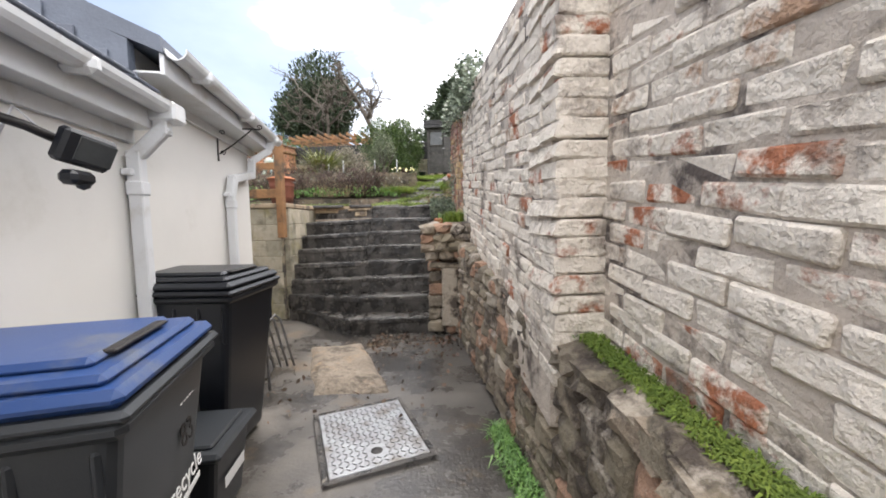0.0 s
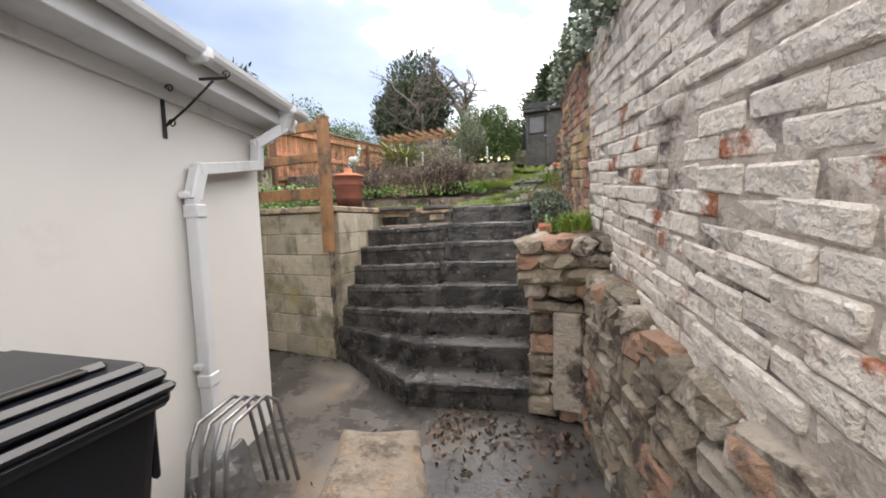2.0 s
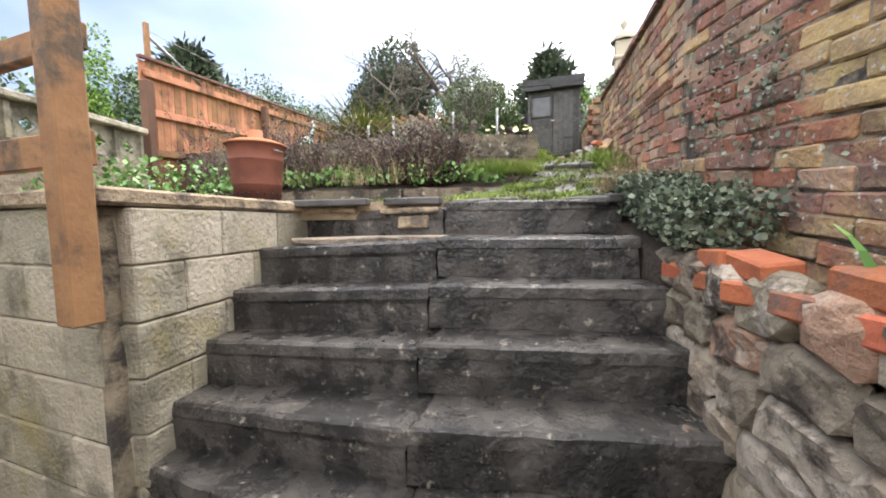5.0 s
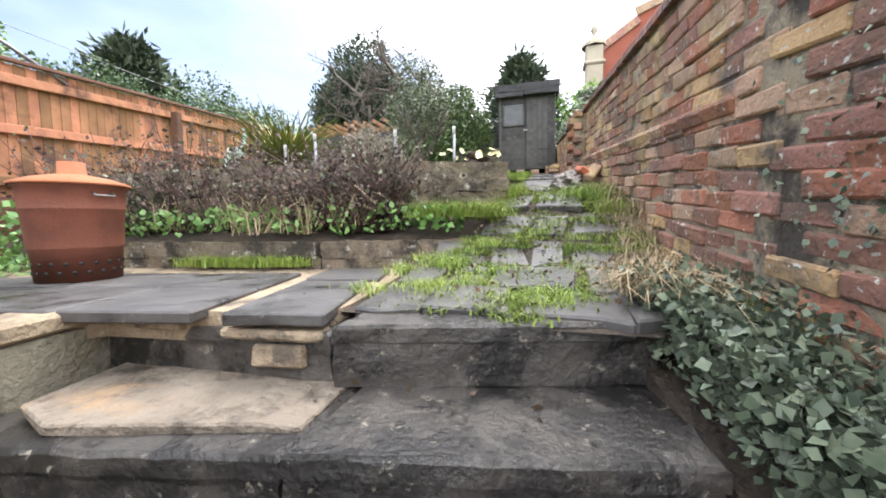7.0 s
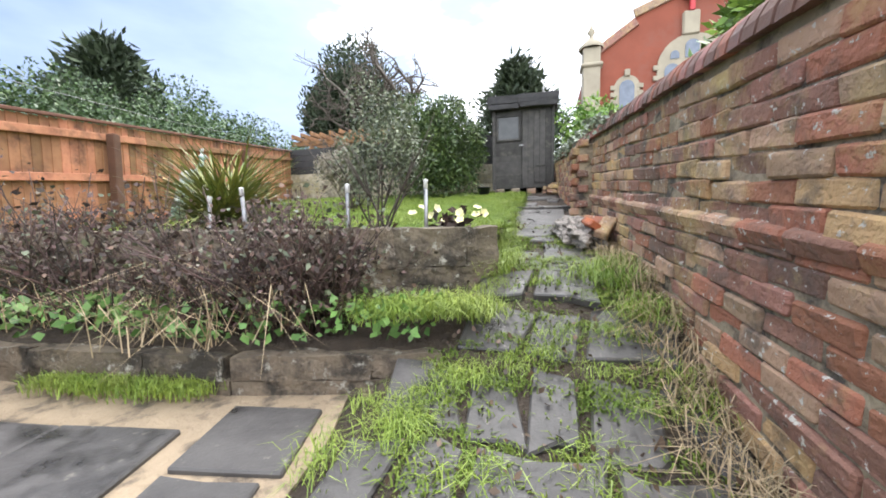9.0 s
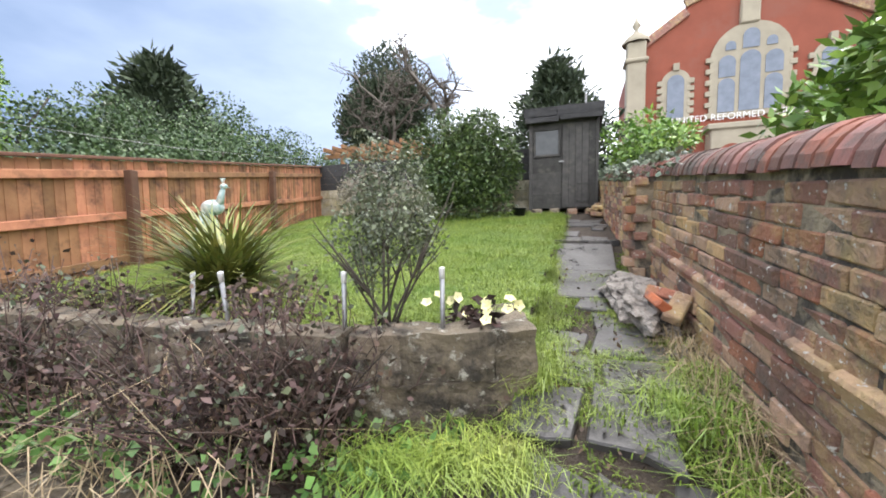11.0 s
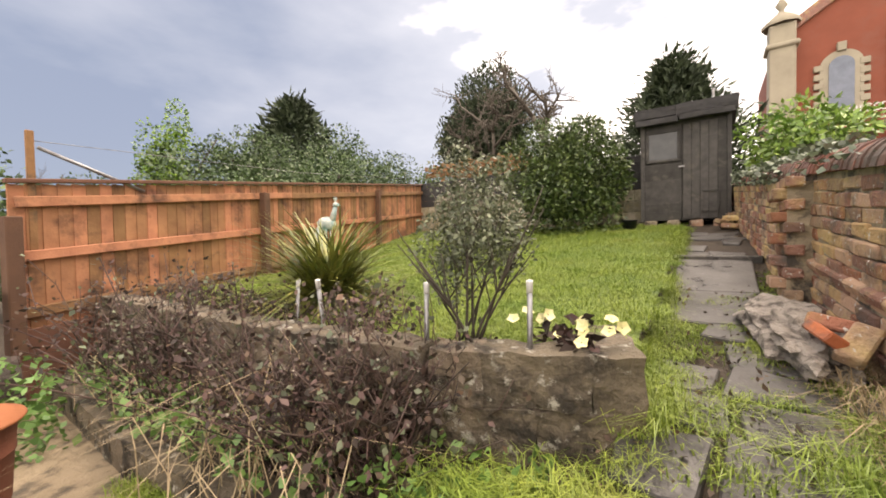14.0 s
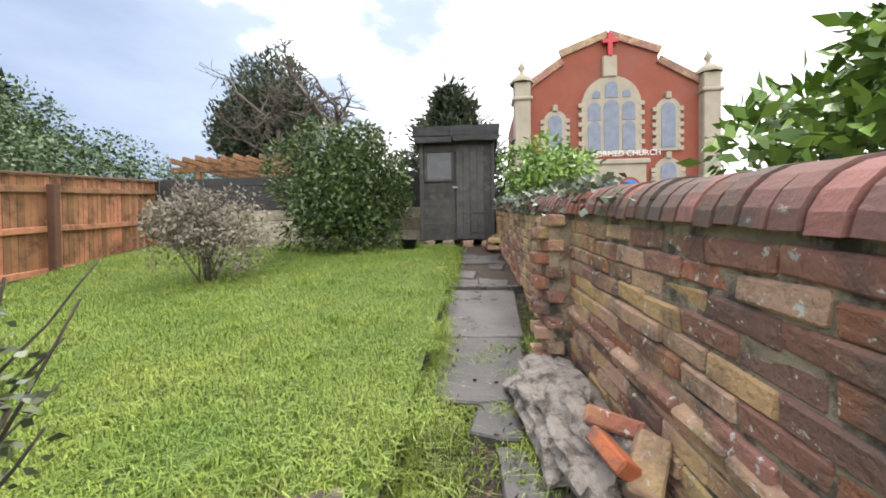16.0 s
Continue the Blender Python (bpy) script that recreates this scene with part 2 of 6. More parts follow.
M["red_brick"] = mat("clean red brick", (0.5, 0.15, 0.06), (0.36, 0.1, 0.05), 6, vary=0.25, bump=0.8, bscale=45, stain=(0.16, 0.1, 0.08), sscale=5, slo=0.52, shi=0.66)
M["church_brick"] = mat("red church brick", (0.3, 0.085, 0.05), (0.24, 0.068, 0.04), 0.6, bump=0.2, bscale=6, stain=(0.26, 0.09, 0.06), sscale=0.35)
M["church_stone"] = mat("buff church stone", (0.42, 0.37, 0.28), (0.33, 0.29, 0.22), 0.8, bump=0.2, bscale=5)
M["church_lead"] = mat("leaded glass", (0.12, 0.15, 0.2), (0.2, 0.23, 0.29), 1.5, rough=0.2, bump=0.1, bscale=4)
M["red_paint"] = mat("red paint", (0.5, 0.03, 0.04), (0.45, 0.03, 0.035), 2, rough=0.4, bump=0)
M["blue_paint"] = mat("bright blue paint", (0.02, 0.2, 0.62), (0.02, 0.18, 0.55), 2, rough=0.4, bump=0)
M["white_paint"] = mat("white paint", (0.8, 0.8, 0.8), (0.75, 0.75, 0.75), 5, rough=0.5, bump=0)
M["yellow_pvc"] = mat("yellowed vent plastic", (0.62, 0.52, 0.27), (0.55, 0.46, 0.24), 8, rough=0.5, bump=0)
M["glass"] = mat("dull window glass", (0.03, 0.034, 0.036), (0.06, 0.065, 0.068), 5, rough=0.12, bump=0.1, bscale=8)


def leaf_mat(name, a, b, vary=0.4, rough=0.42, scale=3):
    return mat(name, a, b, scale, rough=rough, bump=0, vary=vary, island=True)


M["ivy"] = leaf_mat("ivy leaf", (0.075, 0.11, 0.07), (0.21, 0.245, 0.175), 0.6, 0.36, 14)
M["laurel"] = leaf_mat("glossy laurel leaf", (0.09, 0.2, 0.03), (0.22, 0.34, 0.06), 0.5, 0.3)
M["rhodo"] = leaf_mat("dark evergreen leaf", (0.035, 0.075, 0.022), (0.1, 0.14, 0.04), 0.6, 0.35)
M["conifer"] = leaf_mat("dark conifer foliage", (0.03, 0.05, 0.025), (0.055, 0.075, 0.035), 0.4, 0.7)
M["hedge"] = leaf_mat("hedge leaf", (0.05, 0.1, 0.035), (0.09, 0.14, 0.05), 0.5)
M["holly"] = leaf_mat("grey-green small leaf", (0.075, 0.1, 0.055), (0.16, 0.18, 0.105), 0.5)
M["buddleia"] = leaf_mat("grey dry leaf", (0.17, 0.16, 0.12), (0.26, 0.22, 0.17), 0.4, 0.7)
M["dead"] = leaf_mat("dead brown stems", (0.1, 0.065, 0.05), (0.045, 0.026, 0.024), 0.7, 0.7)
M["straw"] = leaf_mat("straw coloured dead grass", (0.42, 0.33, 0.2), (0.3, 0.23, 0.14), 0.3, 0.8)
M["weed"] = leaf_mat("bright weed leaf", (0.12, 0.25, 0.06), (0.17, 0.31, 0.09), 0.4)
M["cordyline"] = leaf_mat("long strap leaf", (0.11, 0.18, 0.04), (0.27, 0.24, 0.07), 0.5, 0.4, 8)
M["bark"] = mat("grey bark", (0.15, 0.125, 0.1), (0.09, 0.075, 0.062), 6, bump=0.8, bscale=25, depth=0.02)
M["bark_dark"] = mat("dark twig bark", (0.06, 0.05, 0.04), (0.09, 0.075, 0.06), 6, bump=0.5)
M["petal"] = leaf_mat("pale yellow petal", (0.75, 0.7, 0.28), (0.82, 0.78, 0.45), 0.1)
M["moss"] = leaf_mat("moss", (0.1, 0.16, 0.02), (0.16, 0.21, 0.035), 0.3, 0.9)
M["litter"] = leaf_mat("dead leaf litter", (0.06, 0.045, 0.035), (0.16, 0.1, 0.06), 0.5, 0.6)


# ---- building helpers ----
RNG = np.random.default_rng(7)


def mesh_from(name, verts, faces, material, smooth=False):
    me = bpy.data.meshes.new(name)
    me.from_pydata([tuple(v) for v in verts], [], [tuple(f) for f in faces])
    me.materials.append(M[material])
    if smooth:
        me.polygons.foreach_set("use_smooth", [True] * len(me.polygons))
    me.update()
    return me


def soup(name, verts, count, material, smooth=False):
    """Many separate polygons of the same number of corners, from one array (n, count, 3)."""
    v = np.asarray(verts, dtype=np.float32).reshape(-1, 3)
    n = len(v) // count
    me = bpy.data.meshes.new(name)
    me.vertices.add(len(v))
    me.vertices.foreach_set("co", v.ravel())
    me.loops.add(n * count)
    me.loops.foreach_set("vertex_index", np.arange(n * count, dtype=np.int32))
    me.polygons.add(n)
    me.polygons.foreach_set("loop_start", np.arange(0, n * count, count, dtype=np.int32))
    me.materials.append(M[material])
    me.update(calc_edges=True)
    me.validate()
    return me


def thing(name, label, category, group="", kind="", data=None, at=None):
    ob = new(name, data)
    if at is not None:
        ob.matrix_world = at
    return tagged(ob, label, category, group, kind)


def part(name, me, parent, label="", at=None):
    ob = new(name, me)
    ob.parent = parent
    if at is not None:
        ob.matrix_local = at
    return tagged(ob, label)


def solid(name, prism, z0, z1, material, bevel=0.0, jitter=0.0):
    """An upright prism over a plan outline."""
    bm = bmesh.new()
    lo = [bm.verts.new((x, y, z0 if not callable(z0) else z0(x, y))) for x, y in prism]
    hi = [bm.verts.new((x, y, z1 if not callable(z1) else z1(x, y))) for x, y in prism]
    n = len(prism)
    bm.faces.new(lo[::-1])
    bm.faces.new(hi)
    for i in range(n):
        bm.faces.new((lo[i], lo[(i + 1) % n], hi[(i + 1) % n], hi[i]))
    bmesh.ops.recalc_face_normals(bm, faces=bm.faces)
    return finish(name, bm, material, bevel, jitter)


def finish(name, bm, material, bevel=0.0, jitter=0.0, smooth=False, segments=1):
    if bevel:
        bmesh.ops.bevel(bm, geom=bm.edges[:], offset=bevel, segments=segments, affect="EDGES", profile=0.6)
    if jitter:
        for v in bm.verts:
            v.co += Vector(noise.noise_vector(v.co * 9.0)) * jitter
    me = bpy.data.meshes.new(name)
    bm.to_mesh(me)
    bm.free()
    me.materials.append(M[material])
    if smooth:
        me.polygons.foreach_set("use_smooth", [True] * len(me.polygons))
    return me


def box(name, size, material, centre=(0, 0, 0), bevel=0.0, jitter=0.0, turn=None, cuts=0):
    bm = bmesh.new()
    bmesh.ops.create_cube(bm, size=1)
    for v in bm.verts:
        v.co = Vector([c * s for c, s in zip(v.co, size)])
    if cuts:
        bmesh.ops.subdivide_edges(bm, edges=bm.edges[:], cuts=cuts, use_grid_fill=True)
    if turn is not None:
        bmesh.ops.transform(bm, matrix=turn, verts=bm.verts)
    bmesh.ops.translate(bm, vec=Vector(centre), verts=bm.verts)
    return finish(name, bm, material, bevel, jitter)


def lathe(name, profile, material, sides=28, centre=(0, 0, 0), smooth=True):
    v, f = [], []
    for r, z in profile:
        for k in range(sides):
            a = 2 * math.pi * k / sides
            v.append((centre[0] + r * math.cos(a), centre[1] + r * math.sin(a), centre[2] + z))
    for i in range(len(profile) - 1):
        for k in range(sides):
            f.append((i * sides + k, i * sides + (k + 1) % sides, (i + 1) * sides + (k + 1) % sides, (i + 1) * sides + k))
    return mesh_from(name, v, f, material, smooth)


def tubes(name, lines, material, sides=5):
    """Polylines of (points, radius at the start, radius at the end) as round bars."""
    V, Fc = [], []
    for pts, r0, r1 in lines:
        pts = [Vector(p) for p in pts]
        base, n = len(V), len(pts)
        for i, p in enumerate(pts):
            d = (pts[min(i + 1, n - 1)] - pts[max(i - 1, 0)]).normalized()
            s = d.cross(Vector((0.31, 0.17, 0.93)))
            s = s.normalized() if s.length > 1e-4 else Vector((1, 0, 0))
            u = d.cross(s)
            r = r0 + (r1 - r0) * i / max(n - 1, 1)
            for k in range(sides):
                a = 2 * math.pi * k / sides
                V.append(p + (s * math.cos(a) + u * math.sin(a)) * r)
        for i in range(n - 1):
            for k in range(sides):
                Fc.append((base + i * sides + k, base + i * sides + (k + 1) % sides, base + (i + 1) * sides + (k + 1) % sides, base + (i + 1) * sides + k))
        Fc.append([base + k for k in range(sides)][::-1])
        Fc.append([base + (n - 1) * sides + k for k in range(sides)])
    return mesh_from(name, V, Fc, material, True)


def unit(v):
    return v / np.maximum(np.linalg.norm(v, axis=-1, keepdims=True), 1e-6)


def leaves(name, where, size, material, outward=None, long=1.8, droop=0.3, wild=0.8):
    """A small pointed, folded leaf at each place: two triangles either side of the midrib."""
    p = np.asarray(where, dtype=float)
    n = len(p)
    d = RNG.normal(size=(n, 3)) * wild
    if outward is not None:
        d += outward
    d[:, 2] -= droop
    d = unit(d)
    s = unit(np.cross(d, RNG.normal(size=(n, 3))))
    up = np.cross(s, d)
    L = (size * RNG.uniform(0.6, 1.3, (n, 1)))
    W = L / long
    base, tip, mid = p, p + d * L, p + d * L * 0.45
    a, b = mid + s * W * 0.5 + up * W * 0.15, mid - s * W * 0.5 + up * W * 0.15
    quads = np.stack([base, a, tip, b], axis=1)
    return soup(name, quads, 4, material)


def blades(name, root, height, width, material, lean=0.5):
    """Bent tapering blades: a quad and a tip each, as two quads."""
    p = np.asarray(root, dtype=float)
    n = len(p)
    a = RNG.uniform(0, 2 * math.pi, n)
    d = np.stack([np.cos(a), np.sin(a), np.zeros(n)], 1)
    s = np.stack([-np.sin(a), np.cos(a), np.zeros(n)], 1)
    H = (height * RNG.uniform(0.5, 1.3, (n, 1)))
    k = lean * RNG.uniform(0.1, 1.4, (n, 1))
    w = width * RNG.uniform(0.6, 1.2, (n, 1)) * 0.5
    m = p + d * H * k * 0.3 + np.array([0, 0, 1]) * H * 0.6
    t = p + d * H * k + np.array([0, 0, 1]) * H * np.maximum(1 - k * 0.35, 0.2)
    q1 = np.stack([p - s * w, p + s * w, m + s * w * 0.8, m - s * w * 0.8], 1)
    q2 = np.stack([m - s * w * 0.8, m + s * w * 0.8, t + s * w * 0.08, t - s * w * 0.08], 1)
    return soup(name, np.concatenate([q1, q2]), 4, material)


def blob_points(n, centre, radius, shell=0.55, lumps=9, seed=1):
    """Places in an uneven crown made of several lumps, and the way out from its middle."""
    r = np.random.default_rng(seed)
    c, R = np.array(centre, float), np.array(radius, float)
    lc = r.normal(size=(lumps, 3))
    lc = lc / np.linalg.norm(lc, axis=1, keepdims=True) * r.uniform(0.25, 0.75, (lumps, 1))
    lr = r.uniform(0.28, 0.55, lumps)
    k = r.integers(0, lumps, n)
    d = unit(r.normal(size=(n, 3)))
    q = lc[k] + d * (lr[k] * r.uniform(shell, 1.0, n) ** 0.5)[:, None]
    return c + q * R, d


def grow(seed, start, way, length, radius, depth, spread=0.6, gravity=0.05, kids=3, bend=0.25, steps=5):
    """Forking limbs: a list of (points, start radius, end radius)."""
    r = random.Random(seed)
    out = []

    def limb(p, d, ln, rad, level):
        pts = [p.copy()]
        for _ in range(steps):
            d = (d + Vector((r.gauss(0, bend), r.gauss(0, bend), r.gauss(0, bend) + gravity)) * 0.5).normalized()
            p = p + d * (ln / steps)
            pts.append(p.copy())
        out.append((pts, rad, rad * 0.55))
        if level > 0:
            for _ in range(kids):
                i = r.randint(2, steps)
                dd = (d + Vector((r.gauss(0, spread), r.gauss(0, spread), r.gauss(0, spread * 0.7)))).normalized()
                limb(pts[i], dd, ln * r.uniform(0.4, 0.68), rad * 0.55, level - 1)

    limb(Vector(start), Vector(way).normalized(), length, radius, depth)
    return out


def lerp(x, table):
    return float(np.interp(x, [a for a, _ in table], [b for _, b in table]))


# ---- plan ----
def wall_a(y):
    """Front face of the tall wall beside the yard and the steps."""
    return 1.56 - 0.205 * (y - 3.4)


def wall_b(y):
    """Front face of the same wall beside the upper path."""
    return 0.74 - 0.061 * (y - 7.4)


def top_a(y):
    return 2.62 + 0.1 * (y - 4.0)


def top_b(y):
    return 2.93 + 0.1 * (y - 7.8)


PATH_Z = ((7.1, 1.57), (8.1, 1.66), (8.6, 1.86), (9.05, 2.06), (9.8, 2.14), (10.5, 2.23), (12.2, 2.42), (12.5, 2.56), (15, 3.0), (17, 3.2), (60, 4.0), (400, 6))
LAWN_Z = ((8.4, 2.27), (9.0, 2.3), (10.5, 2.4), (12.5, 2.62), (15, 3.02), (17, 3.2), (60, 4.0), (400, 6))
BED_FRONT = ((-4.3, 8.0), (-2.5, 8.05), (-1.38, 8.2), (-0.42, 8.47))
BED_BACK = ((-4.6, 8.35), (-2.2, 8.5), (-1.02, 8.69), (-0.26, 9.06))


def fence_x(y):
    return -4.43 - 0.2963 * (y - 7.82)


def ground_z(x, y):
    if x < fence_x(y) - 0.1:
        return lerp(y, ((7, 1.7), (12, 2.2), (17, 2.8), (60, 4.0), (400, 6)))
    if x > wall_b(y) + 0.3:
        return lerp(y, ((7, 1.6), (12, 2.4), (17, 3.0), (60, 4.0), (400, 6)))
    if x > -0.3:
        return lerp(y, PATH_Z)
    if y < lerp(x, BED_FRONT) + 0.06:
        return 1.6
    if y < lerp(x, BED_BACK) + 0.1:
        k = (y - lerp(x, BED_FRONT)) / 0.7
        return 1.78 + 0.2 * min(k, 1) + 0.04 * noise.noise(Vector((x * 4, y * 4, 0)))
    return lerp(y, LAWN_Z) + 0.015 * noise.noise(Vector((x * 2, y * 2, 3)))


def sheet(name, xs, ys, material, zf):
    v = [(x, y, zf(x, y)) for y in ys for x in xs]
    w = len(xs)
    f = [(j * w + i, j * w + i + 1, (j + 1) * w + i + 1, (j + 1) * w + i) for j in range(len(ys) - 1) for i in range(w - 1)]
    return mesh_from(name, v, f, material, True)


far = lambda a, b, n: [a + (b - a) * (k / n) for k in range(n)]
gx = far(-400, -60, 6) + far(-60, -8, 20) + far(-8, 1.6, 96) + far(1.6, 60, 20) + far(60, 401, 6)
gy = far(7.2, 16, 116) + far(16, 60, 22) + far(60, 401, 6)
thing("ground", "garden soil and rough ground rising up the slope", "ground", kind="structure", data=sheet("ground", gx, gy, "soil", ground_z))
ly = far(8.9, 15.55, 70)
v, f = [], []
NL = 60
for y in ly:
    x0, x1 = fence_x(y) + 0.1, -0.3 - 0.02 * (y - 9)
    for i in range(NL + 1):
        x = x0 + (x1 - x0) * i / NL
        yy = max(y, lerp(x, BED_BACK) + 0.25)
        v.append((x, yy, ground_z(min(x, -0.31), yy) + 0.012))
f = [(j * (NL + 1) + i, j * (NL + 1) + i + 1, (j + 1) * (NL + 1) + i + 1, (j + 1) * (NL + 1) + i) for j in range(len(ly) - 1) for i in range(NL)]
thing("lawn", "bright green unmown lawn, wet and tufted", "lawn", kind="structure", data=mesh_from("lawn", v, f, "lawn", True))
thing("lower_ground", "earth below the yard and the house", "ground", kind="structure",
      data=box("lower_ground", (800, 407.6, 0.4), "far_ground", (0, -196.2, -0.27)))
thing("yard_floor", "wet grey concrete yard floor, cracked and stained", "floor", kind="structure",
      data=sheet("yard_floor", far(-4, 3.6, 60), far(-3, 6.4, 70), "concrete", lambda x, y: 0.012 * noise.noise(Vector((x, y, 0)))))


# ---- house ----
HM = pose(-1.07, 4.63, 0, 0, 0, 110)
house = thing("house", "white rendered single-storey rear extension with slate roof and white gutters", "house", at=HM)
part("wall", solid("wall", [(-8, 0), (0, 0), (0, 5), (-8, 5)], -0.1, 2.12, "render"), house)
part("upper_wall", solid("upper_wall", [(-2.0, 0.0), (0, 0.0), (0, 5), (-2.0, 5)], 2.12, 2.4, "render"), house)
roof = part("roof", mesh_from("roof", [(-2.05, -0.2, 2.30), (0.2, -0.2, 2.30), (0.2, 5, 4.6), (-2.05, 5, 4.6),
                                       (-2.05, -0.2, 2.22), (0.2, -0.2, 2.22), (0.2, 5, 4.3), (-2.05, 5, 4.3)],
                              [(0, 1, 2, 3), (7, 6, 5, 4), (0, 4, 5, 1), (1, 5, 6, 2), (3, 2, 6, 7), (0, 3, 7, 4)], "slate"), house)
low = part("low_roof", mesh_from("low_roof", [(-8, -0.16, 2.0), (-2.02, -0.16, 2.0), (-2.02, 5, 3.9), (-8, 5, 3.9),
                                              (-8, -0.16, 1.95), (-2.02, -0.16, 1.95), (-2.02, 5, 3.7), (-8, 5, 3.7)],
                                 [(0, 1, 2, 3), (7, 6, 5, 4), (0, 4, 5, 1), (1, 5, 6, 2), (3, 2, 6, 7), (0, 3, 7, 4)], "slate"), house)
cheek = part("cheek_wall", solid("cheek_wall", [(-2.06, -0.06), (-2.0, -0.06), (-2.0, 4), (-2.06, 4)], 1.98, lambda x, y: 2.27 + 0.44 * max(y, 0), "slate"), house)
slate_me = box("slate", (0.012, 0.24, 0.12), "slate", bevel=0.003)
for r in range(9):
    for c in range(12):
        yy = 0.02 + 0.25 * c + 0.12 * (r % 2)
        zz = 2.05 + 0.1 * r
        if zz < 2.22 + 0.44 * yy and zz > 2.0 + 0.3 * yy:
            part("slate", slate_me, cheek, at=pose(-2.072, yy, zz, 0, 6, 0))
slate2 = box("slate_tile", (0.2, 0.28, 0.012), "slate", bevel=0.003)
for r in range(6):
    for c in range(16):
        if r * 16 + c < 90:
            part("slate", slate2, low, at=pose(-2.2 - 0.21 * c - 0.1 * (r % 2), -0.08 + 0.2 * r, 2.05 + 0.0735 * r, 17 + random.uniform(-2, 3), 0, random.uniform(-3, 3)))


def gutter(name, x0, x1, out, z):
    """A half-round gutter on a fascia with a boxed soffit, brackets in between."""
    prof = [(-out - 0.055 + 0.055 * math.cos(a), z - 0.055 * math.sin(a)) for a in [math.pi * k / 8 for k in range(9)]]
    prof = prof + [(y + (0.006 if y < -out - 0.055 else -0.006), zz + 0.004) for y, zz in prof[::-1]]
    v = [(x, y, zz) for x in (x0, x1) for y, zz in prof]
    n = len(prof)
    f = [(k, (k + 1) % n, n + (k + 1) % n, n + k) for k in range(n)] + [list(range(n))[::-1], list(range(n, 2 * n))]
    g = part(name, mesh_from(name, v, f, "pvc"), house, "dirty white plastic gutter")
    part("fascia", box("fascia", (x1 - x0, 0.022, 0.17), "pvc", ((x0 + x1) / 2, -out + 0.012, z - 0.045), 0.003), house)
    part("soffit", box("soffit", (x1 - x0, out - 0.02, 0.012), "pvc", ((x0 + x1) / 2, -out / 2 + 0.012, z - 0.12), 0.002), house)
    part("wall_trim", box("wall_trim", (x1 - x0, 0.02, 0.07), "pvc", ((x0 + x1) / 2, -0.012, z - 0.16), 0.003), house)
    k = x0 + 0.3
    while k < x1:
        part("gutter_bracket", box("gutter_bracket", (0.06, 0.125, 0.075), "pvc", (k, -out - 0.055, z - 0.03), 0.02), g)
        k += 0.85


gutter("gutter", -2.02, 0.22, 0.2, 2.25)
gutter("low_gutter", -8, -1.98, 0.13, 1.97)
part("gutter_end_rear", box("gutter_end_rear", (0.12, 0.6, 0.1), "pvc", (0.27, 0.12, 2.22), 0.03), house)


def square_pipe(name, pts, w=0.065):
    g = None
    for a, b in zip(pts, pts[1:]):
        a, b = Vector(a), Vector(b)
        d = b - a
        me = box(name, (w, w, d.length + w * 0.8), "pvc", (0, 0, 0), 0.006)
        ob = part(name, me, house, "white square plastic downpipe", at=Matrix.Translation((a + b) / 2) @ d.to_track_quat("Z", "X").to_matrix().to_4x4())
        g = g or ob
    return g


p1 = square_pipe("downpipe", [(-2.02, -0.17, 1.95), (-2.02, -0.17, 1.84), (-2.04, -0.05, 1.7), (-2.04, -0.05, 0.02)])
part("outlet", box("outlet", (0.13, 0.13, 0.1), "pvc", (-2.0, -0.185, 1.93), 0.012), house)
p2 = square_pipe("downpipe", [(0.0, -0.25, 2.2), (0.0, -0.2, 2.1), (-0.1, -0.07, 1.98), (-0.1, -0.06, 1.84), (-0.66, -0.06, 1.74), (-0.7, -0.05, 1.6), (-0.7, -0.05, 0.02)])
for x, z in ((-2.04, 1.62), (-0.7, 1.6), (-2.04, 0.8), (-0.7, 0.7)):
    part("pipe_clip", box("pipe_clip", (0.11, 0.05, 0.035), "pvc", (x, -0.03, z), 0.006), house)
    part("pipe_socket", box("pipe_socket", (0.078, 0.078, 0.07), "pvc", (x, -0.05, z - 0.08), 0.006), house)
vent = part("air_vent", box("air_vent", (0.2, 0.02, 0.2), "yellow_pvc", (-1.72, -0.012, 2.02), 0.004), house, "yellowed plastic air vent")
for k in range(5):
    part("slat", box("slat", (0.16, 0.012, 0.02), "iron", (-1.72, -0.024, 1.95 + 0.035 * k), 0.002), vent)
thing("boundary_wall_behind", "plain rendered wall closing the yard behind", "wall", kind="structure", data=box("end_wall", (6, 0.2, 2.4), "render", (1.5, -2.0, 1.2)))

# ---- steps ----
STEP_Y = (5.14, 5.45, 5.75, 6.02, 6.26, 6.48, 6.70, 7.03)
RIGHT_Y = (5.36, 5.69, 5.98, 6.26, 6.49, 6.70, 6.90, 7.29)
JOINT_X = (-0.22, -0.25, -0.31, -0.34, -0.4, -0.44, -0.48, -0.55)
RIGHT_X = (0.70, 0.72, 0.64, 0.6, 0.56, 0.5, 0.42, 0.38)
LEFT_Y = (5.8, 5.82, 5.86, 5.96, 6.14, 6.32, 6.54, 6.99)
steps = thing("garden_steps", "flight of eight wet dark stone steps with a central joint", "steps")


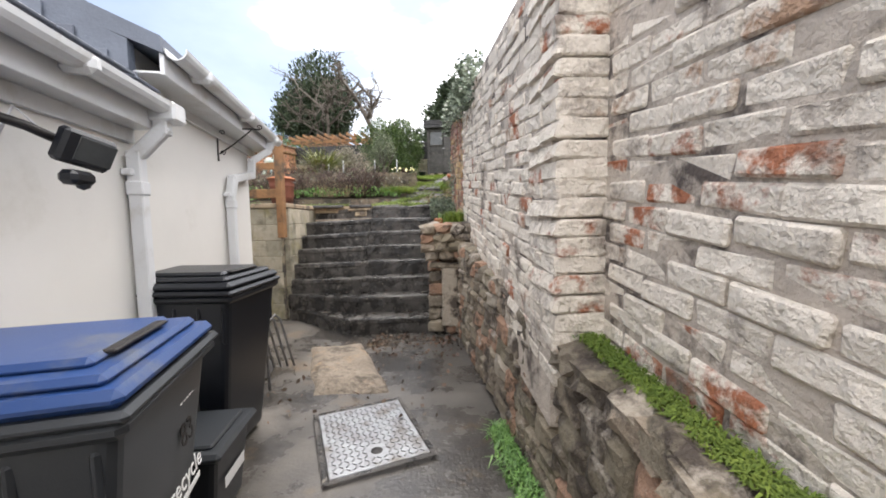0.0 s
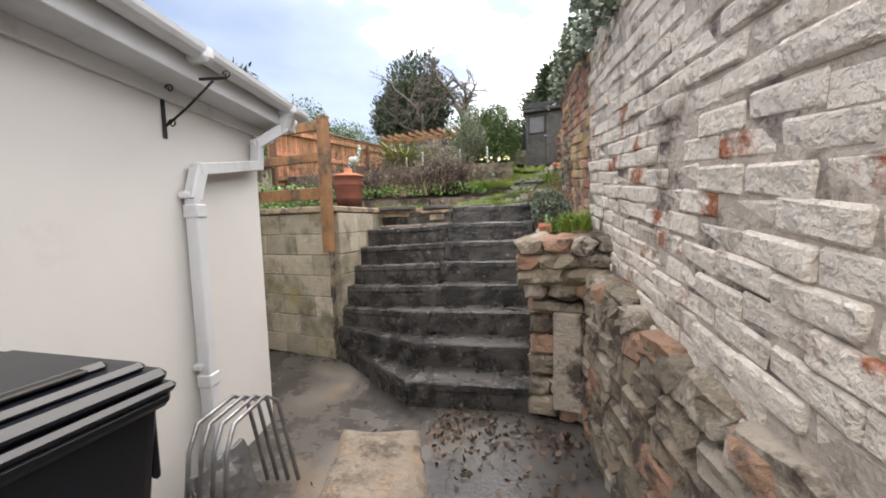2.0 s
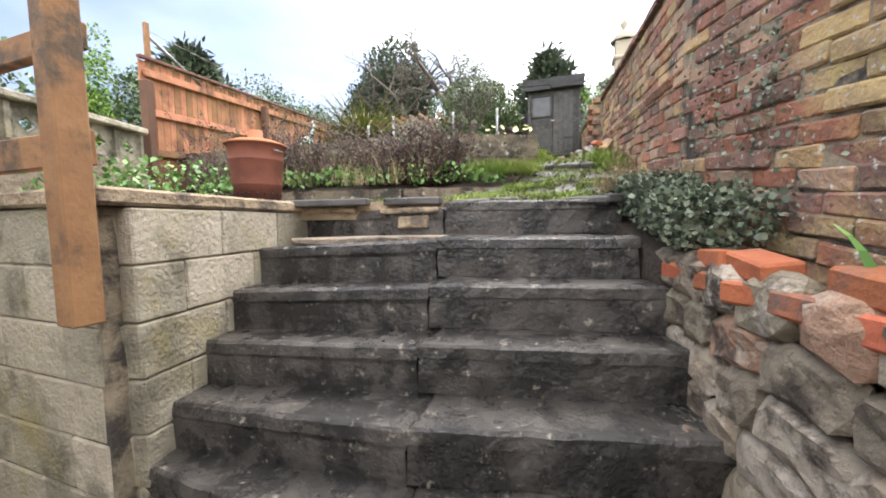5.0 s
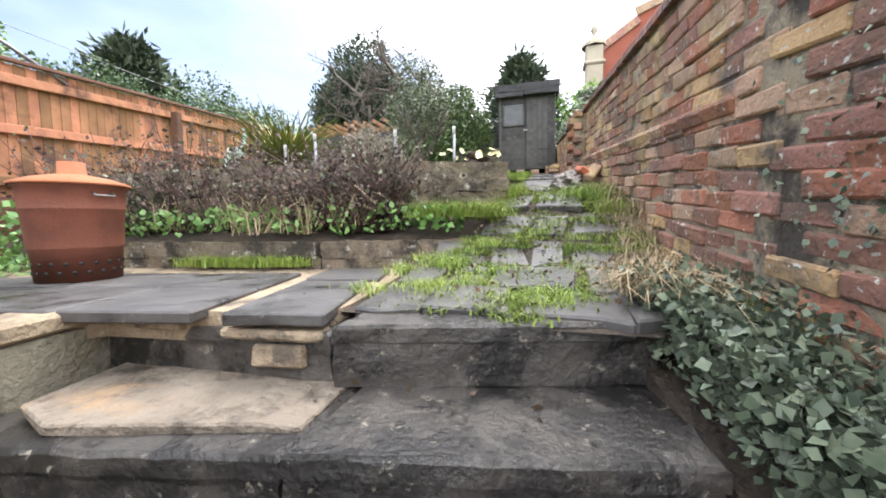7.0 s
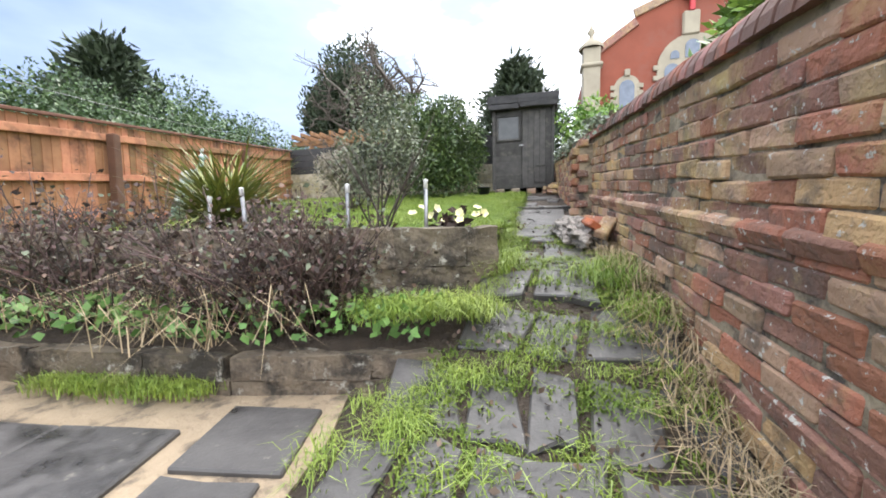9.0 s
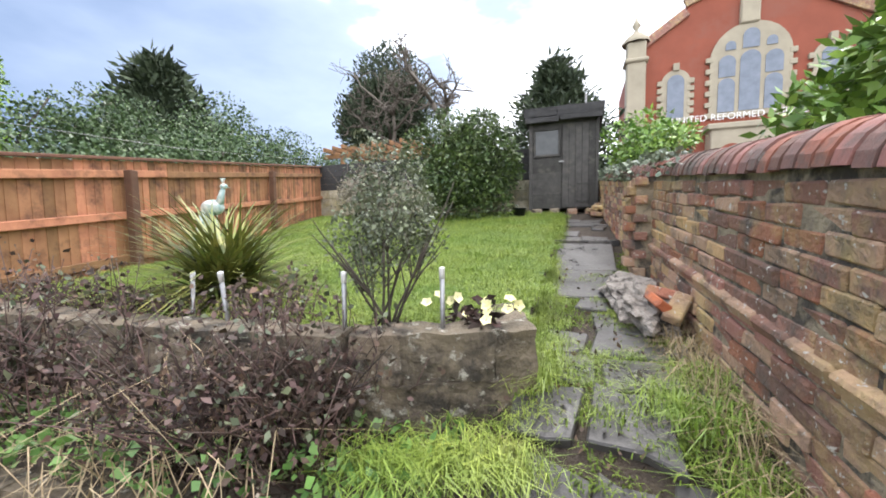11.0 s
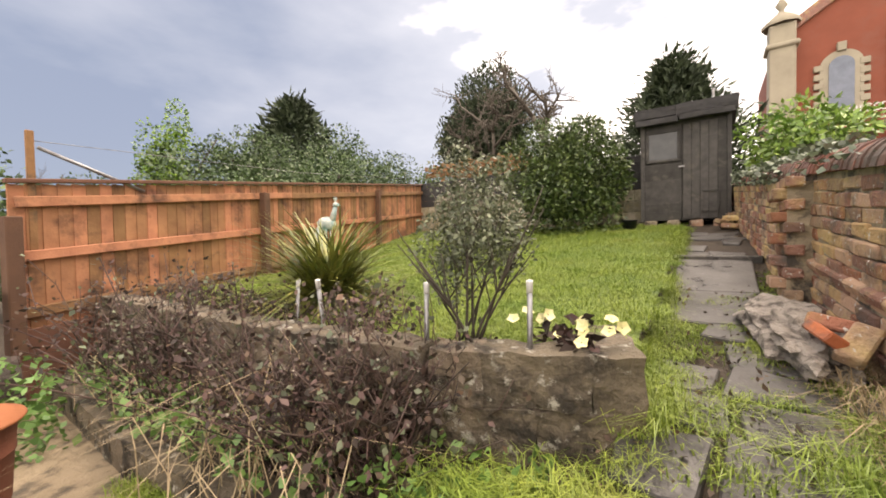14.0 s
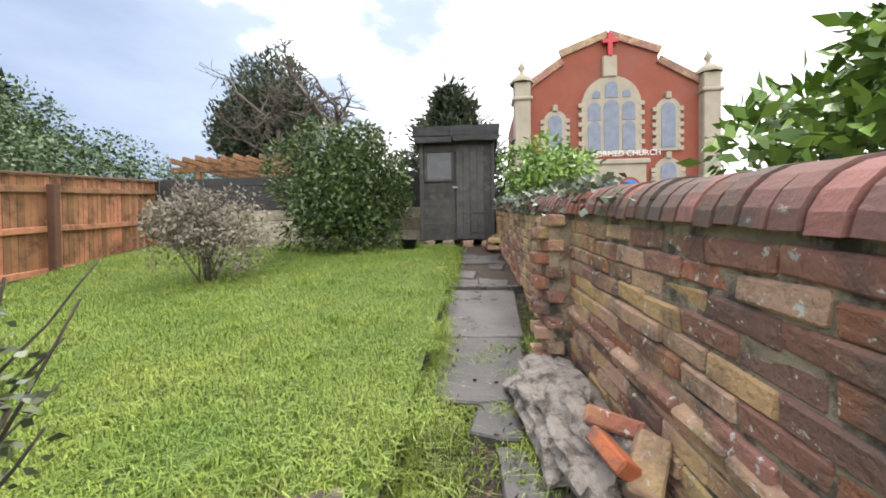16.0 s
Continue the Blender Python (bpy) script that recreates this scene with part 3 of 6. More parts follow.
def tread_block(outline, z0, z1, seed):
    """A worn stone block: edges cut fine enough to wander, rounded arris, pitted front."""
    bm = bmesh.new()
    ring = []
    for (xa, ya), (xb, yb) in zip(outline, outline[1:] + outline[:1]):
        m = max(2, int(math.hypot(xb - xa, yb - ya) / 0.05))
        ring += [(xa + (xb - xa) * k / m, ya + (yb - ya) * k / m) for k in range(m)]
    rings = []
    top = lambda x, y: z1(x, y)
    for dz, inset in ((None, 0.0), (0.6, 0.0), (0.3, 0.004), (0.055, -0.006), (0.012, 0.0), (0.0, 0.016)):
        cx, cy = sum(p[0] for p in ring) / len(ring), sum(p[1] for p in ring) / len(ring)
        row = []
        for x, y in ring:
            d = Vector((cx - x, cy - y)).normalized() * inset
            h = top(x, y)
            z = z0 if dz is None else h - dz * (h - z0 if dz > 0.1 else 1.0)
            w = Vector(noise.noise_vector(Vector((x * 11 + seed, y * 11, z * 14)))) * 0.011
            row.append(bm.verts.new((x + d.x + w.x, y + d.y + w.y, z + w.z * 0.35)))
        rings.append(row)
    for a_, b_ in zip(rings, rings[1:]):
        for k in range(len(a_)):
            bm.faces.new((a_[k], a_[(k + 1) % len(a_)], b_[(k + 1) % len(a_)], b_[k]))
    bm.faces.new(rings[-1])
    bmesh.ops.recalc_face_normals(bm, faces=bm.faces)
    return finish("tread_block", bm, "step")


for i in range(8):
    zt = 0.2 * (i + 1)
    z0 = zt - 0.198 if i else -0.05
    jx, lx = JOINT_X[i], -1.38 - 0.03 * i
    back = STEP_Y[i] + 0.55 if i < 7 else 7.5
    part("tread_block", tread_block([(jx + 0.006, STEP_Y[i]), (RIGHT_X[i] + 0.05, RIGHT_Y[i]), (RIGHT_X[i] + 0.02, back + 0.22), (jx + 0.006, back)], z0, lambda x, y: zt, i), steps)
    if i < 7:
        part("tread_block", tread_block([(lx, LEFT_Y[i]), (jx - 0.006, STEP_Y[i] + 0.008), (jx - 0.006, back), (lx, back + 0.1)], z0 - (0.08 if i else 0.0), lambda x, y: zt - 0.012 - 0.045 * (jx - x) / (jx - lx), i + 20), steps)
    else:
        part("broken_riser", tread_block([(lx, LEFT_Y[i] + 0.06), (jx - 0.02, STEP_Y[i] + 0.03), (jx - 0.02, back), (lx, back)], z0 - 0.1, lambda x, y: 1.565, 44), steps, "crumbling dark cement riser")
        for xa, xb, za, zb in ((-1.56, -1.16, 1.545, 1.585), (-0.98, -0.6, 1.535, 1.57), (-0.86, -0.66, 1.44, 1.52)):
            ya = 6.99 + 0.05 * (xa + 1.5)
            part("riser_patch", solid("riser_patch", [(xa, ya), (xb, ya + 0.02), (xb, ya + 0.1), (xa, ya + 0.1)], za, zb, "cement", 0.01, 0.012), steps, "pale cement patch")
screed = solid("screed", [(-1.42, 6.72), (-1.2, 6.66), (-0.62, 6.79), (-0.5, 6.8), (-0.52, 7.1), (-1.5, 7.08)], 1.36, lambda x, y: 1.396 + 0.012 * (x + 0.5) * 1.0 + 0.006, "drain_cement", 0.006, 0.01)
part("screed", screed, steps, "pale cement smeared on the tread")


def course_wall(ob, a, b, z0, z1, length, high, thick, material, gap=0.008, limit=300, seed=3, jitter=0.004):
    """Blocks laid in half bond along a line, each one an object of its own."""
    r = random.Random(seed)
    a, b = Vector((*a, 0)), Vector((*b, 0))
    run = (b - a).length
    ang = math.degrees(math.atan2(b.y - a.y, b.x - a.x))
    rows = max(1, round((z1 - z0) / high))
    hh = (z1 - z0) / rows
    pool = {}
    for k in range(rows):
        s = -(length / 2 if k % 2 else 0)
        while s < run - 0.01:
            s0, s1 = max(s, 0), min(s + length, run)
            s += length
            if s1 - s0 < 0.05:
                continue
            key = (round(s1 - s0, 2), r.randint(0, 2))
            if key not in pool:
                pool[key] = box("block", (s1 - s0 - gap, thick, hh - gap), material, (0, 0, 0), 0.008, jitter) if jitter < 0.01 else box("block", (s1 - s0 - gap * 0.4, thick, hh - gap * 0.4), material, (0, 0, 0), 0, jitter * 1.5, cuts=3)
            c = a + (b - a) * ((s0 + s1) / 2 / run)
            part("block", pool[key], ob, at=pose(c.x, c.y, z0 + hh * (k + 0.5), r.uniform(-0.6, 0.6), r.uniform(-0.4, 0.4), ang + r.uniform(-0.8, 0.8)))


ret = thing("retaining_wall", "buff concrete block retaining wall with cracked joints", "retaining wall", kind="structure",
            data=solid("retaining_core", [(-5, 5.768), (-1.42, 5.768), (-1.68, 7.4), (-5, 7.4)], 0, 1.52, "mortar"))
course_wall(ret, (-4.3, 5.84), (-1.43, 5.84), 0.0, 1.55, 0.44, 0.222, 0.16, "block", 0.004)
course_wall(ret, (-1.44, 5.84), (-1.70, 7.3), 0.0, 1.55, 0.44, 0.222, 0.16, "block", 0.004, seed=5)
cap = solid("capping", [(-5, 5.74), (-1.34, 5.74), (-1.6, 7.3), (-1.8, 7.3), (-1.62, 5.98), (-5, 5.98)], 1.552, 1.62, "cement", 0.012, 0.006)
part("capping", cap, ret, "pale cement capping")

rail = thing("timber_rail_fence", "orange timber post and rail fence fixed to the retaining wall", "fence")
for x, zb, zt in ((-1.37, 1.15, 2.5), (-2.45, 1.2, 2.55), (-3.6, 1.2, 2.6)):
    part("post", box("post", (0.09, 0.09, zt - zb), "timber", (x, 5.69, (zb + zt) / 2), 0.006, 0.003), rail)
for z, h in ((2.43, 0.09), (2.12, 0.09), (1.75, 0.12)):
    part("rail", box("rail", (3.1, 0.045, h), "timber", (-2.93, 5.755, z), 0.005, 0.003), rail)

# ---- lower stone wall and planter ----
def ledge_x(y):
    return 1.68 - (0.27 if y > 2.87 else 0.21) * (y - 2.87)


def ledge_z(y):
    return lerp(y, ((-2, 0.7), (2.0, 0.8), (3.2, 0.88), (4.3, 1.0), (5.2, 1.12)))


ys = far(-1.9, 5.3, 18)
v, f = [], []
for y in ys:
    v += [(ledge_x(y) + 0.04, y, 0), (ledge_x(y) + 0.05, y, ledge_z(y) - 0.06), (wall_a(y) + 0.4, y, ledge_z(y) - 0.03), (wall_a(y) + 0.4, y, 0)]
f = [(4 * j + k, 4 * j + k + 1, 4 * j + 5 + k, 4 * j + 4 + k) for j in range(len(ys) - 1) for k in range(3)]
low_wall = thing("lower_stone_wall", "low battered rubble stone wall with a mossy ledge", "stone wall", kind="structure", data=mesh_from("lower_core", v, f, "mortar"))


def stone_mesh(seed, material="rubble"):
    bm = bmesh.new()
    bmesh.ops.create_icosphere(bm, subdivisions=2, radius=0.5)
    for vv in bm.verts:
        c = vv.co.normalized()
        m = max(abs(c.x), abs(c.y), abs(c.z))
        vv.co = c * (0.5 / m) * 0.88 + c * 0.07
        vv.co += Vector(noise.noise_vector(vv.co * 2.6 + Vector((seed * 7.1, 0, 0)))) * 0.16
    return finish("stone", bm, material)


STONES = [stone_mesh(k) for k in range(7)]
rs = random.Random(11)


def rubble_face(ob, line, y0, y1, z0, ztop, out, limit, size=0.2):
    """Uneven stones roughly coursed over a leaning face."""
    n, z = 0, z0
    while True:
        h = rs.uniform(0.1, 0.17)
        y = y0 + rs.uniform(-0.1, 0)
        any_ = False
        while y < y1:
            w = rs.uniform(0.7, 1.6) * size
            yc = y + w / 2
            y += w
            if z + h * 0.5 > ztop(yc) or n >= limit:
                continue
            any_ = True
            n += 1
            ang = math.degrees(math.atan2(line(yc + 0.1) - line(yc - 0.1), 0.2))
            part("stone", rs.choice(STONES), ob, at=pose(line(yc) + out, yc, z + h / 2 + rs.uniform(-0.01, 0.01), rs.uniform(-8, 8), rs.uniform(-6, 6), -ang) @ Matrix.Diagonal((0.13, w * 1.04, h * 1.12, 1)))
        z += h
        if not any_:
            return n


rubble_face(low_wall, ledge_x, 0.9, 5.2, 0.0, lambda y: ledge_z(y) - 0.02, 0.07, 230)
y = 0.8
while y < 5.2:
    w = rs.uniform(0.16, 0.34)
    wd = max(wall_a(y) + (0.2 if y < 2.7 else 0.0) - ledge_x(y) + 0.1, 0.2)
    part("capstone", rs.choice(STONES), low_wall, at=pose(ledge_x(y) + wd / 2 - 0.02, y + w / 2, ledge_z(y) - 0.05, rs.uniform(-5, 5), rs.uniform(2, 9), 12) @ Matrix.Diagonal((wd * 1.1, w * 1.05, 0.13, 1)))
    y += w

planter = thing("stone_planter", "old stone and brick planter beside the steps, overgrown with ivy", "planter",
                data=solid("planter_core", [(0.82, 5.36), (1.3, 5.36), (0.98, 7.6), (0.44, 7.6)], 0, lambda x, y: 1.2 + 0.05 * (y - 5.3), "soil"))
part("bank", solid("bank", [(0.52, 6.75), (1.1, 6.75), (0.98, 7.8), (0.34, 7.8), (0.4, 7.25)], 0.0, lambda x, y: 1.3 + 0.3 * (y - 6.75), "soil"), planter, "dark soil bank")
for row in range(9):
    z = 0.02 + 0.145 * row
    x = 0.68
    while x < 1.14:
        w = rs.uniform(0.14, 0.26)
        part("stone", rs.choice(STONES), planter, at=pose(min(x + w / 2, 1.1), 5.38 + 0.012 * row * (1 if row < 6 else -1.4), z + 0.07, rs.uniform(-6, 6), rs.uniform(-6, 6), rs.uniform(-5, 5)) @ Matrix.Diagonal((w, 0.2, 0.155, 1)))
        x += w
    y = 5.45
    while y < 7.2:
        w = rs.uniform(0.15, 0.28)
        zz = z - 0.02 + 0.03 * (y - 5.3)
        if zz > 0.9 * (y - 5.9):
            part("stone", rs.choice(STONES), planter, at=pose(0.80 - 0.165 * (y - 5.3), y + w / 2, zz + 0.07, rs.uniform(-6, 6), rs.uniform(-6, 6), 9) @ Matrix.Diagonal((0.1, w * 1.04, 0.16, 1)))
        y += w
part("upright_slab", solid("upright_slab", [(0.86, 5.235), (1.05, 5.225), (1.06, 5.3), (0.87, 5.31)], 0.12, 0.8, "rubble", 0.015, 0.012), planter, "upright worn stone slab")
part("lintel_stone", solid("lintel_stone", [(0.72, 5.25), (1.06, 5.24), (1.06, 5.36), (0.72, 5.36)], 0.8, 0.86, "rubble", 0.012, 0.012), planter)
for row in range(3):
    x = 0.64
    while x < 1.22:
        w = rs.uniform(0.12, 0.24)
        part("cap_rock", rs.choice(STONES), planter, at=pose(x + w / 2, 5.26 - 0.02 * row, 1.06 + 0.095 * row, rs.uniform(-8, 8), rs.uniform(-10, 10), rs.uniform(-9, 9)) @ Matrix.Diagonal((w * 1.1, 0.3, 0.125, 1)))
        x += w
red = box("brick", (0.1, 0.21, 0.065), "red_brick", (0, 0, 0), 0.008, 0.004)
for k in range(7):
    for r in range(2):
        if r == 0 or k in (1, 3, 4):
            y = 5.62 + 0.19 * k + 0.06 * r
            part("brick", red, planter, at=pose(0.82 - 0.165 * (y - 5.3) + 0.02 * r, y, 1.27 + 0.07 * r, rs.uniform(-6, 6), rs.uniform(-8, 8), rs.uniform(0, 22)))

# ---- raised bed walls ----
bed_low = thing("low_bed_wall", "low mossy brown block kerb wall along the paving", "garden wall", kind="structure",
                data=mesh_from("bed_core", [(x, y + o, z) for o in (0.03, 0.1) for x, y in BED_FRONT for z in (1.5, 1.78)],
                               [(2 * k, 2 * k + 2, 2 * k + 3, 2 * k + 1) for k in range(3)] + [(8 + 2 * k, 8 + 2 * k + 2, 8 + 2 * k + 3, 8 + 2 * k + 1) for k in range(3)], "mortar"))
for (xa, ya), (xb, yb) in zip(BED_FRONT, BED_FRONT[1:]):
    course_wall(bed_low, (xa, ya + 0.06), (xb, yb + 0.06), 1.56, 1.80, 0.44, 0.12, 0.15, "bed_block", 0.006, seed=8, jitter=0.012)
bed_high = thing("raised_bed_wall", "lichened dark concrete block wall of the raised bed", "garden wall", kind="structure",
                 data=solid("bed_core", [(-4.4, 8.42), (-2.2, 8.56), (-1.02, 8.75), (-0.34, 9.07), (-0.34, 9.14), (-1.02, 8.83), (-2.2, 8.66), (-4.4, 8.52)], 1.6, 2.33, "mortar"))
for (xa, ya), (xb, yb) in zip(BED_BACK, BED_BACK[1:]):
    course_wall(bed_high, (xa, ya + 0.1), (xb, yb + 0.1), 1.93, 2.39, 0.44, 0.23, 0.2, "bed_block", 0.008, seed=9, jitter=0.014)
course_wall(bed_high, (-0.36, 9.24), (-0.5, 9.62), 1.95, 2.37, 0.4, 0.21, 0.18, "bed_block", 0.008, seed=4, jitter=0.014)

thing("side_terrace", "earth terrace beside the retaining wall", "ground", kind="structure", data=box("side_terrace", (16, 1.62, 1.6), "soil", (-9.8, 6.65, 0.76)))

# ---- fence along the lawn ----
def fence_top(y):
    return 3.37 + 0.135 * (y - 7.82)


def fence_base(y):
    return 2.17 + 0.072 * (y - 7.82)


fence = thing("closeboard_fence", "orange-brown feather-edge board fence with rails and posts", "fence")
ang = math.degrees(math.atan2(1, -0.2963))
FU = Vector((-0.284, 0.9587, 0))
FN = Vector((0.9587, 0.284, 0))
s, run = 0.0, 9.2
while s < run:
    y = 7.82 + s * FU.y
    zb, zt = fence_base(y), fence_top(y) - 0.02
    c = Vector((fence_x(y), y, (zb + zt) / 2)) + FU * 0.055 - FN * 0.03
    part("board", box("board", (0.112, 0.014, zt - zb), "fence", (0, 0, 0), 0.003), fence, at=Matrix.Translation(c) @ pose(0, 0, 0, 0, 0, ang + 5 + rs.uniform(-1.5, 1.5)))
    s += 0.1
for fr in (0.12, 0.5, 0.86):
    ya, yb = 7.85, 16.5
    for k in range(3):
        y0, y1 = ya + (yb - ya) * k / 3, ya + (yb - ya) * (k + 1) / 3
        a = Vector((fence_x(y0), y0, fence_base(y0) + fr * (fence_top(y0) - fence_base(y0)))) + FN * 0.012
        b = Vector((fence_x(y1), y1, fence_base(y1) + fr * (fence_top(y1) - fence_base(y1)) + 0.01)) + FN * 0.012
        part("rail", box("rail", (0.04, 0.085, (b - a).length), "fence", (0, 0, 0), 0.006), fence, at=Matrix.Translation((a + b) / 2) @ (b - a).to_track_quat("Z", "Y").to_matrix().to_4x4())
a, b = Vector((fence_x(7.8), 7.8, fence_top(7.8))), Vector((fence_x(16.6), 16.6, fence_top(16.6)))
part("top_capping", box("top_capping", (0.06, 0.035, (b - a).length), "fence_dark", (0, 0, 0), 0.006), fence, at=Matrix.Translation((a + b) / 2) @ (b - a).to_track_quat("Z", "Y").to_matrix().to_4x4())
for k in range(3):
    ya = 7.85 + 2.9 * k
    a, b = Vector((fence_x(ya), ya, fence_base(ya) - 0.3)), Vector((fence_x(ya + 2.88), ya + 2.88, fence_base(ya + 2.88) - 0.3))
    part("gravel_board", box("gravel_board", (0.03, 0.62, (b - a).length), "fence_dark", (0, 0, 0), 0.004), fence, at=Matrix.Translation((a + b) / 2) @ (b - a).to_track_quat("Z", "Y").to_matrix().to_4x4())
for y, dz in ((7.8, -0.28), (10.17, -0.14), (13.2, -0.14), (16.2, -0.1)):
    zb, zt = fence_base(y) - 0.15, fence_top(y) + dz
    c = Vector((fence_x(y), y, (zb + zt) / 2)) + FN * 0.075
    part("post", box("post", (0.1, 0.1, zt - zb), "fence_dark", (0, 0, 0), 0.008, 0.004), fence, at=Matrix.Translation(c) @ pose(0, 0, 0, 0, 0, ang))

# ---- pierced screen wall beyond the fence's end ----
screen = thing("pierced_screen_wall", "low wall of pale pierced concrete screen blocks with coping", "screen wall", kind="structure",
               data=solid("screen_base", [(-4.36, 7.7), (-4.24, 7.7), (-3.3, 4.6), (-3.44, 4.6)], 0.0, 2.16, "rubble"))


def screen_block():
    bm = bmesh.new()
    S, t = 0.29, 0.09

    def bar(a, b, w):
        a, b = Vector(a), Vector(b)
        d = b - a
        q = bmesh.ops.create_cube(bm, size=1)["verts"]
        m = Matrix.Translation((a + b) / 2) @ d.to_track_quat("Z", "Y").to_matrix().to_4x4() @ Matrix.Diagonal((w, t, d.length, 1))
        bmesh.ops.transform(bm, matrix=m, verts=q)
    h = S / 2
    for a, b in (((-h, 0, -h), (h, 0, -h)), ((-h, 0, h), (h, 0, h)), ((-h, 0, -h), (-h, 0, h)), ((h, 0, -h), (h, 0, h))):
        bar(a, b, 0.03)
    for sx, sz in ((1, 1), (1, -1), (-1, 1), (-1, -1)):
        bar((0.02 * sx, 0, 0.11 * sz), (0.11 * sx, 0, 0.02 * sz), 0.024)
        bar((0.09 * sx, 0, 0.09 * sz), (h * sx, 0, h * sz), 0.03)
    return finish("pierced_block", bm, "block", 0)


sb = screen_block()
for k in range(10):
    c = Vector((-4.30, 7.55, 2.31)) - FU * 0.3 * k
    part("pierced_block", sb, screen, at=pose(c.x, c.y, c.z, 0, 0, ang))
c0, c1 = Vector((-4.33, 7.72, 2.5)), Vector((-3.35, 4.4, 2.5))
part("coping", box("coping", (0.18, 0.06, (c1 - c0).length), "block", (0, 0, 0), 0.01), screen, at=Matrix.Translation((c0 + c1) / 2) @ (c1 - c0).to_track_quat("Z", "Y").to_matrix().to_4x4() @ pose(0, 0, 0, 0, 0, 0))

# ---- back boundary ----
back = thing("back_boundary_wall", "pale block wall topped with dark boards behind the lawn", "garden wall", kind="structure",
             data=box("back_core", (7.4, 0.1, 1.2), "mortar", (-3.6, 15.86, 3.2)))
course_wall(back, (-7.2, 15.8), (-0.2, 15.8), 2.9, 3.78, 0.44, 0.22, 0.12, "block", 0.006, seed=6)
for k in range(4):
    part("board", box("board", (7.2, 0.03, 0.165), "felt", (-3.6, 15.76, 3.87 + 0.17 * k), 0.004), back, "dark stained board")


# ---- shed ----
SHX0, SHX1, SHY, SHZ = -1.06, 0.22, 15.1, 3.12
shed = thing("garden_shed", "dilapidated grey timber shed with torn felt roof and plank door", "shed")
part("body", solid("body", [(SHX0, SHY), (SHX1, SHY), (SHX1, SHY + 1.1), (SHX0, SHY + 1.1)], SHZ, SHZ + 1.72, "shed"), shed)
part("roof", mesh_from("roof", [(SHX0 - 0.08, SHY - 0.14, SHZ + 1.72), (SHX1 + 0.08, SHY - 0.14, SHZ + 1.72), (SHX1 + 0.08, SHY - 0.1, SHZ + 1.95), (SHX0 - 0.08, SHY - 0.12, SHZ + 1.98),
                                (SHX0 - 0.08, SHY + 1.2, SHZ + 1.66), (SHX1 + 0.08, SHY + 1.2, SHZ + 1.66), (SHX1 + 0.08, SHY + 1.2, SHZ + 1.75), (SHX0 - 0.08, SHY + 1.2, SHZ + 1.75)],
                       [(0, 1, 2, 3), (3, 2, 6, 7), (0, 3, 7, 4), (1, 5, 6, 2), (4, 7, 6, 5), (0, 4, 5, 1)], "felt"), shed, "torn black roofing felt")
for k, (xa, xb, z, h) in enumerate(((SHX0 - 0.09, -0.5, 1.86, 0.15), (-0.52, SHX1 + 0.1, 1.84, 0.22), (SHX0 - 0.06, -0.48, 1.72, 0.11), (-0.46, SHX1 + 0.06, 1.73, 0.1))):
    part("felt_strip", box("felt_strip", (xb - xa, 0.03, h), "felt", ((xa + xb) / 2, SHY - 0.16 - 0.012 * k, SHZ + z), 0.008, 0.02, cuts=3), shed)
for k in range(7):
    part("weatherboard", box("weatherboard", (0.56, 0.022, 0.145), "shed", (SHX0 + 0.34, SHY - 0.012, SHZ + 0.08 + 0.14 * k), 0.004, 0.002, pose(0, 0, 0, 5)), shed)
part("weatherboard", box("weatherboard", (0.56, 0.022, 0.14), "shed", (SHX0 + 0.34, SHY - 0.012, SHZ + 1.6), 0.004), shed)
part("corner_post", box("corner_post", (0.07, 0.06, 1.75), "shed", (SHX0 + 0.03, SHY - 0.02, SHZ + 0.86), 0.006), shed)
win = part("window", box("window", (0.46, 0.012, 0.5), "glass", (SHX0 + 0.34, SHY - 0.018, SHZ + 1.3)), shed, "dusty window pane")
for x, z, w, h in ((0.34, 1.56, 0.52, 0.045), (0.34, 1.05, 0.52, 0.045), (0.1, 1.3, 0.045, 0.5), (0.58, 1.3, 0.045, 0.5)):
    part("window_frame", box("window_frame", (w, 0.035, h), "shed", (SHX0 + x, SHY - 0.03, SHZ + z), 0.004), win)
door = part("door", box("door", (0.6, 0.02, 1.62), "shed", (SHX1 - 0.34, SHY - 0.014, SHZ + 0.83), 0.003), shed, "grey plank door")
for k in range(5):
    part("plank", box("plank", (0.116, 0.02, 1.62), "shed", (SHX1 - 0.58 + 0.12 * k, SHY - 0.03, SHZ + 0.83), 0.004), door)
part("latch", box("latch", (0.09, 0.02, 0.03), "steel", (SHX1 - 0.66, SHY - 0.05, SHZ + 0.92), 0.004), door)
for x, z, w, h in ((0, 0.47, 0.24, 0.03), (0, 0.13, 0.24, 0.03), (-0.11, 0.3, 0.03, 0.34), (0.11, 0.3, 0.03, 0.34)):
    part("hatch_frame", box("hatch_frame", (w, 0.016, h), "shed", (SHX1 - 0.26 + x, SHY - 0.048, SHZ + z), 0.003), door)
part("side_post", box("side_post", (0.06, 0.06, 1.7), "shed", (SHX1 - 0.01, SHY - 0.02, SHZ + 0.85), 0.006), shed)
for k in range(4):
    part("footing", box("footing", (0.2, 0.5, 0.16), "rubble", (SHX0 + 0.15 + 0.34 * k, SHY + 0.2, SHZ - 0.08), 0.02, 0.02), shed)
mast = thing("metal_pole", "thin grey pole rising behind the shed", "pole", data=tubes("metal_pole", [([(0.0, 16.6, 3.1), (0.0, 16.6, 5.75)], 0.022, 0.02)], "steel", 8))

